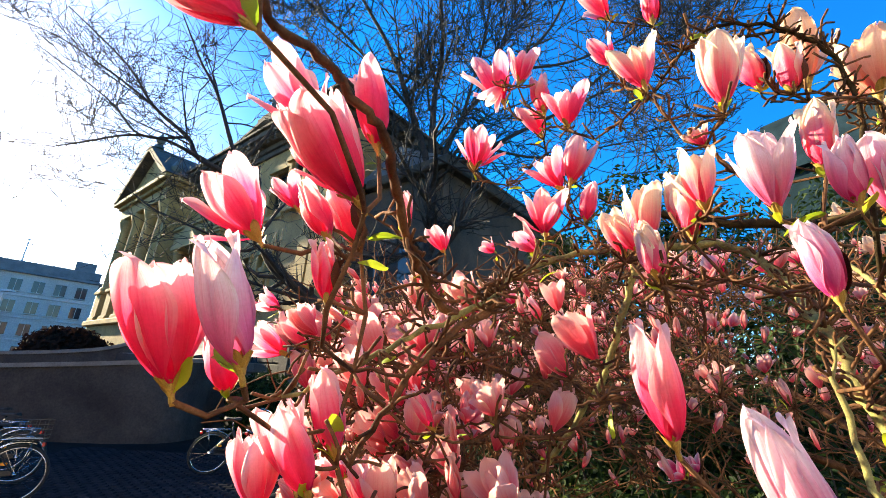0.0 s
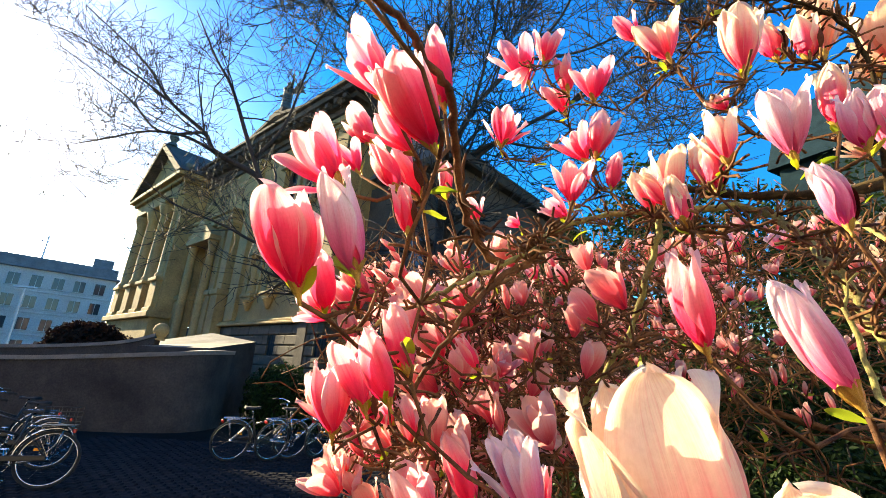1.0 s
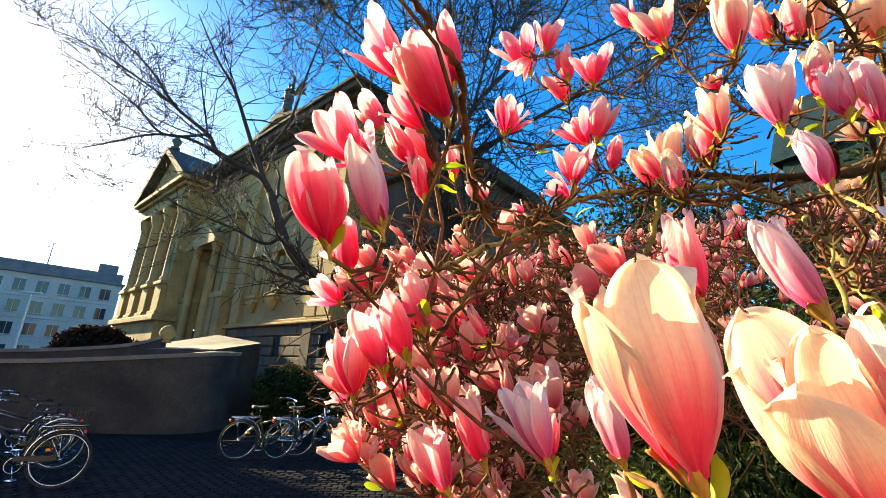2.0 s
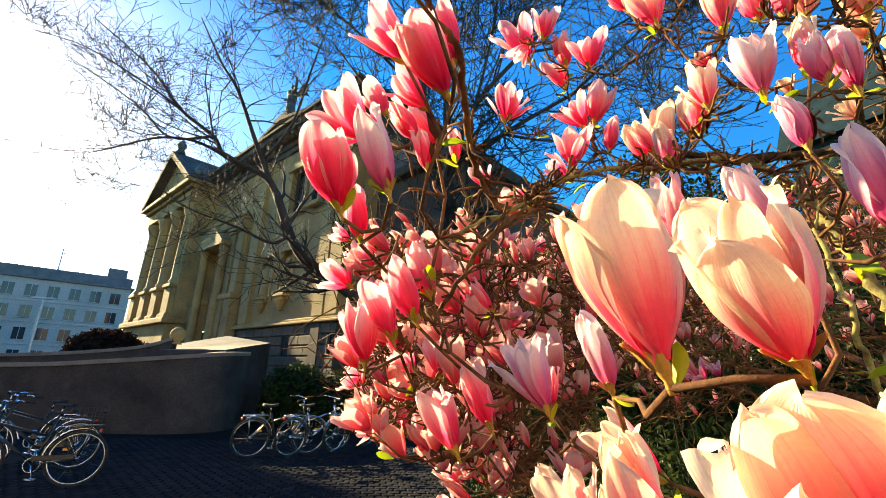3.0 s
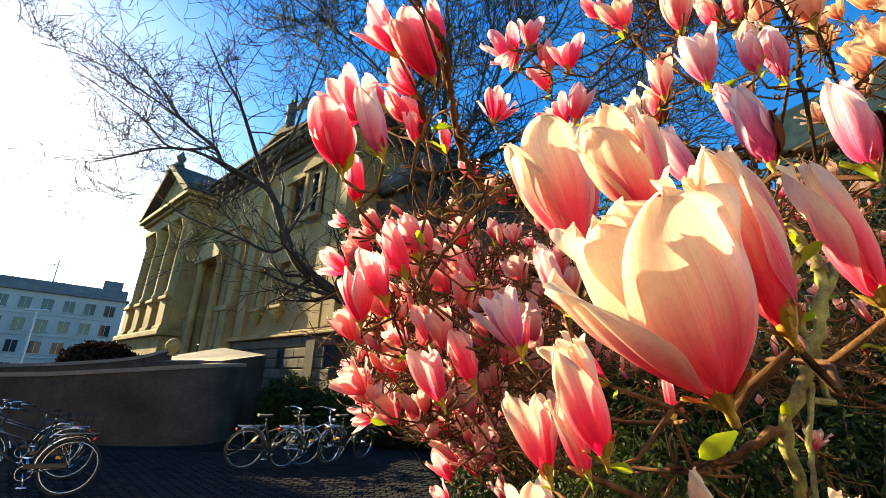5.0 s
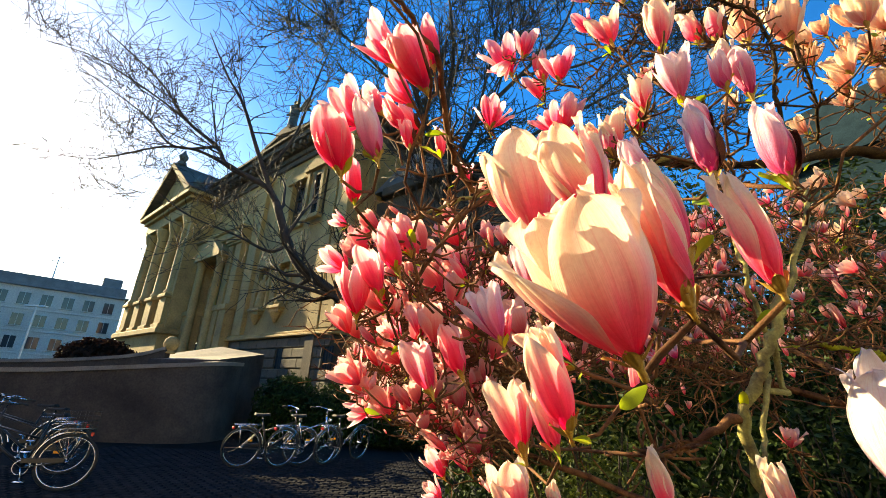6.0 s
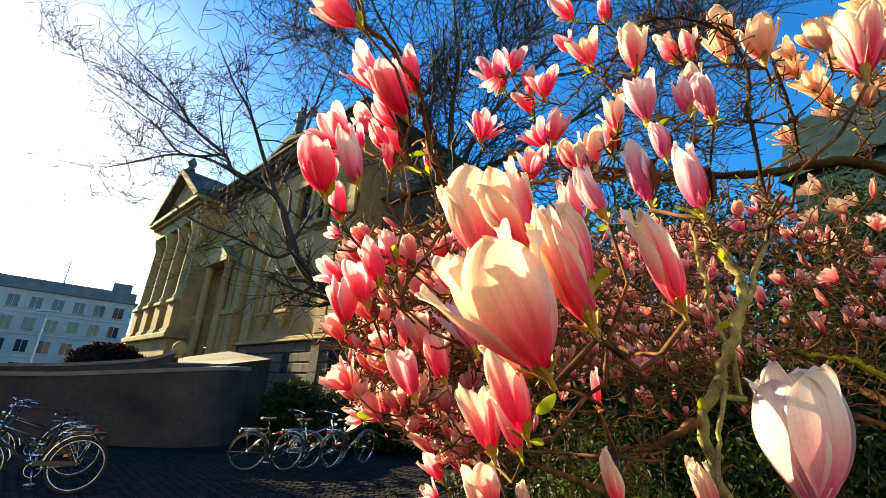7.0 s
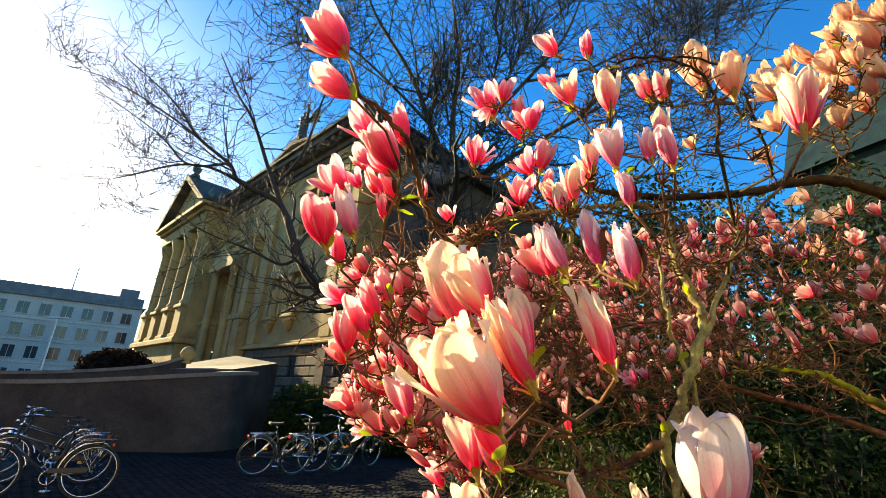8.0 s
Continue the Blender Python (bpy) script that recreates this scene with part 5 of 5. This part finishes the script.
# ---- bare trees ----
def bare_tree(name, label, limbs, mat, seed, reach, levels, split, m=None, shrink=0.62, thin=0.0035, girth=1.0):
    """limbs: (points, radius at start, radius at end). Each limb carries ever finer side branches."""
    rnd = random.Random(seed)
    top = thing(name, label, "tree", m)
    wood, fine = Geo(), Geo()

    def grow(p, d, ln, r, level):
        pts, rr = [p], [r]
        steps = 5 if level < levels else 4
        for i in range(steps):
            d = (d + Vector((rnd.gauss(0, 0.20), rnd.gauss(0, 0.20), rnd.gauss(0.05, 0.16)))).normalized()
            p = p + d * ln / steps
            pts.append(p)
            rr.append(max(r * (1 - 0.72 * (i + 1) / steps), thin))
        (wood if r > 0.03 else fine).tube(pts, rr, 6 if r > 0.03 else 3, False)
        if level < levels:
            for i in range(split):
                k = rnd.uniform(0.15, 0.98) * steps
                q = pts[int(k)].lerp(pts[min(int(k) + 1, steps)], k % 1)
                turn = Vector((rnd.gauss(0, 1), rnd.gauss(0, 1), rnd.gauss(0.2, 0.7)))
                nd = (d * 0.75 + turn.normalized() * 0.85).normalized()
                grow(q, nd, ln * shrink * rnd.uniform(0.7, 1.2), max(thin * 1.3, rr[int(k)] * 0.55), level + 1)

    for pts, r0, r1 in limbs:
        r0, r1 = r0 * girth, r1 * girth
        run = [Vector(p) for p in smooth_run(pts, 5)]
        n = len(run)
        wood.tube(run, [r0 + (r1 - r0) * i / (n - 1) for i in range(n)], 8)
        length = sum((run[i + 1] - run[i]).length for i in range(n - 1))
        for i in range(int(split * 2.2)):
            k = rnd.randrange(n // 4, n)
            d = (run[k] - run[max(k - 1, 0)]).normalized()
            turn = Vector((rnd.gauss(0, 1), rnd.gauss(0, 1), rnd.gauss(0.15, 0.8))).normalized()
            grow(run[k], (d * 0.7 + turn * 0.8).normalized(), reach * rnd.uniform(0.6, 1.2), (r0 + (r1 - r0) * k / (n - 1)) * 0.5, 1)
    part("trunk", wood, mat, top, "dark trunk and limbs", True)
    part("crown", fine, mat, top, "bare fine twigs")
    return top


bare_tree("bare_tree", "leafless dark tree leaning over the ramp wall", [
    ([(0.9, 7.0, -0.05), (0.75, 7.0, 0.6), (0.72, 7.00, 0.67), (0.14, 7.00, 1.40)], 0.17, 0.13),
    ([(0.14, 7.00, 1.40), (-0.58, 7.00, 2.34), (-1.41, 7.00, 2.96), (-1.98, 7.00, 3.39), (-2.46, 7.00, 4.37)], 0.13, 0.085),
    ([(-2.46, 7.00, 4.37), (-2.71, 7.00, 4.67), (-3.41, 7.00, 5.00), (-3.67, 7.00, 5.36), (-4.35, 7.00, 5.88), (-5.01, 7.00, 6.66), (-6.28, 7.00, 7.71)], 0.075, 0.012),
    ([(-3.41, 7.00, 5.00), (-3.98, 7.00, 5.26), (-4.60, 7.00, 5.29), (-5.30, 7.00, 5.07), (-5.73, 7.00, 4.94)], 0.04, 0.008),
    ([(-2.54, 7.00, 4.47), (-2.94, 7.00, 5.29), (-3.40, 7.00, 6.28), (-3.79, 7.00, 6.85), (-4.34, 7.00, 7.83)], 0.06, 0.012),
    ([(-2.75, 7.00, 4.98), (-2.37, 7.00, 5.65), (-2.14, 7.00, 6.94), (-1.87, 7.00, 8.24)], 0.04, 0.01),
    ([(-2.19, 7.00, 3.61), (-2.44, 7.00, 3.51), (-3.01, 7.00, 3.75), (-3.88, 7.00, 4.06), (-4.51, 7.00, 4.48)], 0.04, 0.008),
    ([(-3.67, 7.00, 5.36), (-4.42, 7.00, 5.32), (-5.14, 7.00, 5.95), (-6.67, 7.00, 6.93)], 0.035, 0.007),
    ([(-4.35, 7.00, 5.88), (-5.15, 7.00, 6.42), (-6.31, 7.00, 7.08), (-7.31, 7.00, 7.39)], 0.03, 0.006)
], DARK_BARK, 3, 1.25, 3, 5, m=pose(-0.12, 0, 0), thin=0.0042, girth=0.78)
bare_tree("bare_tree", "large leafless tree with a fine spreading crown beside the museum", [
    ([(0.55, 15.00, 2.79), (0.47, 15.00, 5.06), (0.50, 15.00, 7.15), (0.32, 15.00, 9.18)], 0.3, 0.22),
    ([(0.32, 15.00, 9.18), (-0.66, 15.00, 11.88), (-1.74, 15.00, 14.59), (-3.43, 15.00, 17.56), (-4.83, 15.00, 21.26)], 0.15, 0.03),
    ([(0.32, 15.00, 9.18), (0.21, 15.00, 12.45), (0.34, 15.00, 15.57), (-0.32, 15.00, 20.40)], 0.15, 0.03),
    ([(0.44, 15.00, 8.95), (1.35, 15.00, 11.71), (3.18, 15.00, 14.24), (4.93, 15.00, 16.69), (6.11, 15.00, 20.01)], 0.13, 0.03),
    ([(0.45, 15.00, 8.49), (2.45, 15.00, 10.49), (5.17, 15.00, 12.40), (8.31, 15.00, 14.47), (12.24, 15.00, 17.03)], 0.11, 0.02),
    ([(0.36, 15.00, 8.03), (-1.21, 15.00, 9.84), (-2.94, 15.00, 12.31), (-4.56, 15.00, 14.46)], 0.09, 0.02),
    ([(2.45, 15.00, 10.49), (4.62, 15.00, 10.34), (7.29, 15.00, 11.20), (10.27, 15.00, 12.10)], 0.06, 0.012),
    ([(3.18, 15.00, 14.24), (6.27, 15.00, 15.24), (9.96, 15.00, 18.19), (12.52, 15.00, 21.73)], 0.06, 0.02),
    ([(5.17, 15.00, 12.40), (9.31, 15.00, 16.89), (12.93, 15.00, 21.03)], 0.06, 0.02),
    ([(-0.66, 15.00, 11.88), (-3.68, 15.00, 15.09), (-6.94, 15.00, 17.73), (-9.87, 15.00, 19.95)], 0.07, 0.02),
    ([(1.35, 15.00, 11.71), (2.01, 15.00, 15.34), (2.52, 15.00, 20.19)], 0.07, 0.02)
], DARK_BARK, 8, 3.3, 3, 6, shrink=0.72, thin=0.0145)


# ---- bicycles ----
def bicycle(m, paint, basket=False, label="dark city bicycle parked on the street"):
    """Rear wheel stands on the origin, x runs to the front wheel."""
    top = thing("bicycle", label, "bicycle", m, "bicycles along the ramp wall")
    base, R = 1.08, 0.345
    for x in (0, base):
        w = part("tyre", Geo().ring((x, 0, R), (0, 1, 0), R - 0.018, 0.018, 40, 6), RUBBER, top, smooth=True)
        part("rim", Geo().ring((x, 0, R), (0, 1, 0), R - 0.042, 0.010, 40, 5), CHROME, w, "chrome rim", True)
        sp = Geo()
        for k in range(18):
            a = k * math.pi / 9
            sp.tube([(x, 0.02 * (-1) ** k, R), (x + (R - 0.045) * math.cos(a), 0, R + (R - 0.045) * math.sin(a))], 0.0012, 3, False)
        part("spokes", sp, CHROME, w)
        part("hub", Geo().tube([(x, -0.05, R), (x, 0.05, R)], 0.028, 10), CHROME, w, smooth=True)
        part("mudguard", Geo().ring((x, 0, R), (0, 1, 0), R + 0.022, 0.016, 22, 6, -75 if x else -20, 60 if x else 100), CHROME, top, "thin metal mudguard", True)
        part("reflector", Geo().box((x + 0.10, -0.012, R + 0.10), (x + 0.17, 0.012, R + 0.135), 0.004), AMBER, w, "amber spoke reflector")
    fr = Geo()
    bb, seat, head = (0.44, 0, 0.29), (0.30, 0, 0.78), (0.93, 0, 0.80)
    fr.tube([bb, seat], 0.016, 8).tube([bb, (0.92, 0, 0.68)], 0.018, 8).tube([(0.33, 0, 0.62), head], 0.015, 8)
    for s in (-0.055, 0.055):
        fr.tube([(0, s, R), bb], 0.009, 6).tube([(0, s, R), (0.31, s * 0.3, 0.70)], 0.008, 6)
        fr.tube([(base, s, R), (0.97, s, 0.62), (0.95, 0, 0.66)], 0.011, 6)
    fr.tube([(0.96, 0, 0.60), (0.90, 0, 0.90)], 0.018, 8)
    part("bike_frame", fr, paint, top, smooth=True)
    part("chainring", Geo().ring((0.44, 0.05, 0.29), (0, 1, 0), 0.085, 0.006, 22, 5).tube([(0.44, 0.06, 0.29), (0.40, 0.07, 0.13)], 0.010, 6).tube([(0.44, -0.06, 0.29), (0.48, -0.07, 0.45)], 0.010, 6).box((0.34, 0.07, 0.115), (0.45, 0.15, 0.14), 0.006).box((0.43, -0.15, 0.44), (0.54, -0.07, 0.465), 0.006), CHROME, top, "steel crank and pedals", True)
    part("chain_guard", Geo().box((0.02, 0.045, 0.335), (0.46, 0.06, 0.40), 0.006), paint, top)
    part("seat_post", Geo().tube([seat, (0.275, 0, 0.90)], 0.013, 8), CHROME, top, smooth=True)
    sd = Geo()
    v, f = [], []
    for i in range(7):
        t = i / 6
        w = 0.105 * (1 - t) ** 0.7 + 0.022
        x = 0.14 + 0.27 * t
        v += [(x, -w, 0.90), (x, -w * 0.6, 0.945 - 0.015 * math.sin(math.pi * t)), (x, w * 0.6, 0.945 - 0.015 * math.sin(math.pi * t)), (x, w, 0.90)]
    for i in range(6):
        for k in range(4):
            l = (k + 1) % 4
            f.append((4 * i + k, 4 * i + l, 4 * i + 4 + l, 4 * i + 4 + k))
    sd.add(v, f + [(3, 2, 1, 0), (24, 25, 26, 27)])
    part("saddle", sd, RUBBER, top, "black padded saddle", True)
    hb = Geo().tube([(0.90, 0, 0.90), (0.89, 0, 1.02)], 0.012, 8)
    hb.tube([(0.72, -0.29, 1.04), (0.84, -0.24, 1.06), (0.92, -0.10, 1.04), (0.92, 0.10, 1.04), (0.84, 0.24, 1.06), (0.72, 0.29, 1.04)], 0.011, 8)
    part("handlebar", hb, CHROME, top, "chrome handlebar", True)
    for s in (-1, 1):
        part("grip", Geo().tube([(0.68, s * 0.305, 1.035), (0.78, s * 0.268, 1.052)], 0.016, 8), RUBBER, top, smooth=True)
    rk = Geo()
    for s in (-0.06, 0, 0.06):
        rk.tube([(-0.18, s, 0.74), (0.28, s, 0.74)], 0.006, 5)
    for s in (-0.06, 0.06):
        rk.tube([(-0.02, s, 0.36), (-0.10, s, 0.74)], 0.006, 5)
    rk.tube([(-0.18, -0.06, 0.74), (-0.18, 0.06, 0.74)], 0.006, 5)
    part("luggage_rack", rk, CHROME, top, "steel luggage rack", True)
    part("rear_light", Geo().box((-0.215, -0.035, 0.66), (-0.185, 0.035, 0.71), 0.008), RED, top, "red rear light")
    part("front_light", Geo().lathe((1.0, 0, 0.80), [(0.03, 0), (0.036, 0.03), (0.03, 0.06)], 10), CHROME, top)
    if basket:
        tray = part("wire_basket", Geo().box((-0.20, -0.14, 0.752), (0.16, 0.14, 0.758), 0.002), BIKE_BLACK, top, "dark wire basket on the rack")
        for z in (0.80, 0.86, 0.92, 0.98):
            part("rail", Geo().tube([(-0.20, -0.14, z), (0.16, -0.14, z), (0.16, 0.14, z), (-0.20, 0.14, z), (-0.20, -0.14, z)], 0.005, 4), BIKE_BLACK, tray)
        for x in (-0.20, -0.11, -0.02, 0.07, 0.16):
            for s in (-0.14, 0.14):
                part("wire", Geo().tube([(x, s, 0.755), (x, s, 0.98)], 0.004, 4), BIKE_BLACK, tray)
    return top


bicycle(pose(-4.56, 6.72, 0, 4, 0, 204), BIKE_BLACK, True, "black city bicycle with rack and wire basket")
bicycle(pose(-5.35, 7.7, 0, 5, 0, 200), BIKE_BLACK)
bicycle(pose(-6.0, 8.3, 0, 5, 0, 198), BIKE_BLACK)
bicycle(pose(-3.20, 9.05, 0, 5, 0, 32), BIKE_BLACK)
bicycle(pose(-2.55, 9.30, 0, 5, 0, 48), CHROME, False, "silver bicycle parked among dark ones")
bicycle(pose(-1.85, 9.9, 0, 5, 0, 60), BIKE_BLACK)


# ---- evergreen shrubs ----
def shrub(name, label, lumps, count, size, seed, mat=SHRUB, category="shrub"):
    """Lumps of (centre, radii); leaves lie near their surfaces on a dark twig core."""
    rnd = random.Random(seed)
    top = thing(name, label, category)
    v, f, tw = [], [], Geo()
    for c, rr in lumps:
        c = Vector(c)
        for i in range(40):
            d = Vector((rnd.gauss(0, 1), rnd.gauss(0, 1), abs(rnd.gauss(0, 1)))).normalized()
            e = c + Vector((d.x * rr[0], d.y * rr[1], d.z * rr[2])) * 0.95
            root = Vector((c.x + rnd.uniform(-0.2, 0.2) * rr[0], c.y + rnd.uniform(-0.2, 0.2) * rr[1], max(0.0, c.z - rr[2] * 0.9)))
            mid = root.lerp(e, 0.5) + Vector([rnd.uniform(-0.15, 0.15) * min(rr) for _ in range(3)])
            tw.tube([root, mid, e], [0.012, 0.008, 0.003], 4)
        for i in range(count):
            d = Vector((rnd.gauss(0, 1), rnd.gauss(0, 1), rnd.gauss(0, 1))).normalized()
            k = rnd.uniform(0.55, 1.0) * (1 + 0.22 * noise.noise(d * 2.3 + c))
            p = c + Vector((d.x * rr[0], d.y * rr[1], d.z * rr[2])) * k
            if p.z < 0.02:
                continue
            a = (d + Vector([rnd.uniform(-0.9, 0.9) for _ in range(3)])).normalized()
            b = a.orthogonal().normalized()
            b = (Matrix.Rotation(rnd.uniform(0, 6.28), 3, a) @ b)
            s = size * rnd.uniform(0.6, 1.3)
            e1, e2 = b * s, a.cross(b) * s * 0.42
            n = len(v)
            v += [tuple(p - e1), tuple(p + e2 + a * s * 0.12), tuple(p + e1), tuple(p - e2 + a * s * 0.12)]
            f += [(n, n + 1, n + 2), (n, n + 2, n + 3)]
    me = Geo()
    me.v, me.f = v, f
    o = part("foliage", me, mat, top)
    o["kind"] = "stuff"
    part("stem_core", tw, DARK_BARK, top)
    return top


shrub("yew_tree", "broad dark yew close behind the magnolia crown", [((2.1, 6.2, 1.9), (0.8, 0.7, 2.0)), ((3.3, 6.1, 2.3), (1.1, 0.8, 2.7)), ((1.3, 6.4, 1.2), (0.5, 0.6, 1.25))], 13000, 0.055, 17, category="tree")
shrub("evergreen_shrub", "dark evergreen shrub under the magnolia", [((1.7, 3.3, 0.6), (0.9, 0.6, 0.85)), ((1.0, 4.6, 0.6), (0.7, 0.5, 0.95)), ((2.7, 3.1, 0.65), (0.9, 0.6, 0.95)), ((3.7, 3.1, 0.7), (0.9, 0.7, 1.1))], 5000, 0.035, 1)
shrub("evergreen_shrub", "low ivy-like shrub at the foot of the magnolia", [((0.95, 2.1, 0.55), (0.45, 0.4, 0.6)), ((1.6, 1.9, 0.45), (0.5, 0.4, 0.5)), ((2.3, 2.0, 0.55), (0.6, 0.5, 0.6))], 5000, 0.022, 2)
shrub("ivy_shrub", "small-leaved ivy shrub catching sun under the magnolia", [((0.84, 2.15, 0.78), (0.30, 0.32, 0.72)), ((1.10, 2.25, 0.62), (0.28, 0.30, 0.60))], 5200, 0.016, 23, IVY)
shrub("evergreen_shrub", "tall dark hedge behind the magnolia", [((2.5, 4.4, 0.9), (1.2, 0.7, 1.35)), ((4.1, 4.2, 1.2), (1.3, 0.8, 1.9)), ((5.8, 3.9, 1.5), (1.5, 0.9, 2.3))], 11000, 0.045, 3)
shrub("yew_tree", "tall dark yew trees behind the magnolia bed", [((4.9, 6.6, 2.3), (1.5, 1.0, 3.0)), ((7.0, 6.3, 2.4), (1.8, 1.1, 3.1)), ((9.6, 6.2, 2.8), (2.0, 1.2, 3.6))], 12000, 0.06, 7, category="tree")
# hedge added to fill the shapeless shaded strip below the museum basement
shrub("dark_filler_hedge", "dark hedge added to fill the shaded foot of the museum", [((-4.0, 14.0, 0.7), (1.0, 0.8, 1.15)), ((-2.4, 13.7, 0.65), (1.1, 0.8, 1.05)), ((-0.8, 13.3, 0.55), (1.1, 0.8, 0.95)), ((0.8, 13.0, 0.5), (1.1, 0.8, 0.85))], 7000, 0.07, 9)
shrub("clipped_bush", "round dark clipped bush behind the wall", [((-17.7, 25.0, 1.45), (2.2, 2.0, 1.95))], 16000, 0.17, 4, BUSH)


# ---- pieces: basement blocks and street setts ----
block_rnd = random.Random(12)
block_store = {}


def block_of(w, h):
    key = (round(w, 2), round(h, 2))
    if key not in block_store:
        block_store[key] = Geo().box((0.018, -0.10, 0.018), (w - 0.018, 0.0, h - 0.018), 0.035).mesh("stone_block", SHADED_BLOCK)
    return block_store[key]


base_ob = [o for o in museum.children if o.name.startswith("basement_wall")][0]
for row in range(8):
    z = 0.0 + row * 0.42
    x = -4.6 - (0.45 if row % 2 else 0.0)
    while x < RIGHT - 0.05:
        w = min(0.9, RIGHT - x)
        opens = [(-0.55, 0.05), (2.95, 3.55)]
        hit = any(x < b and x + w > a for a, b in opens) and row in (5, 6)
        if w > 0.1 and not hit:
            part("stone_block", block_of(w, 0.42), SHADED_BLOCK, base_ob, at=pose(x, -0.04, z))
        elif w > 0.1:
            for a, b in opens:
                if x < b and x + w > a:
                    if a - x > 0.1:
                        part("stone_block", block_of(a - x, 0.42), SHADED_BLOCK, base_ob, at=pose(x, -0.04, z))
                    if x + w - b > 0.1:
                        part("stone_block", block_of(x + w - b, 0.42), SHADED_BLOCK, base_ob, at=pose(b, -0.04, z))
        x += 0.9
for a, b in ((-0.55, 0.05), (2.95, 3.55)):
    wdw = part("basement_window", Geo().box((a, -0.06, 2.1), (b, -0.045, 2.94)), GLASS, museum, "small barred basement window")
    for k in range(4):
        part("window_bar", Geo().tube([(a + 0.06 + k * 0.16, -0.09, 2.1), (a + 0.06 + k * 0.16, -0.09, 2.94)], 0.012, 5), RUBBER, wdw)

sett_meshes = []
for k in range(6):
    sr = random.Random(k)
    bw, bd = 0.172, 0.122
    g = Geo().box((-bw / 2, -bd / 2, -0.06), (bw / 2, bd / 2, 0.0), 0.018)
    g.v = [(x + sr.uniform(-0.004, 0.004), y + sr.uniform(-0.004, 0.004), z + (sr.uniform(-0.003, 0.002) if z > -0.03 else 0)) for x, y, z in g.v]
    sett_meshes.append(g)
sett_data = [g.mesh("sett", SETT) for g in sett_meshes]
sett_rnd = random.Random(9)
near_setts, V, F = 0, [], []
yaw = 8.0
rot = Matrix.Rotation(radians(yaw), 4, "Z")
for j in range(-30, 70):
    for i in range(-60, 40):
        c = rot @ Vector((i * 0.18 + (0.09 if j % 2 else 0), j * 0.13, 0))
        p = Vector((c.x - 2.2, c.y + 6.0, sett_rnd.uniform(-0.004, 0.003)))
        if not (-6.6 < p.x < 2.2 and 4.4 < p.y < 11.0):
            continue
        g = sett_meshes[sett_rnd.randrange(6)]
        if -4.2 < p.x < -2.0 and 7.0 < p.y < 8.1 and near_setts < 110:
            part("sett", sett_data[sett_meshes.index(g)], SETT, ground, at=Matrix.Translation((p.x, p.y, p.z)) @ rot)
            near_setts += 1
        else:
            n = len(V)
            for q in g.v:
                w = rot @ Vector(q)
                V.append((w.x + p.x, w.y + p.y, w.z + p.z))
            F += [tuple(n + k for k in q) for q in g.f]
g = Geo()
g.v, g.f = V, F
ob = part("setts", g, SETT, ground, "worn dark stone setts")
ob["kind"] = "stuff"
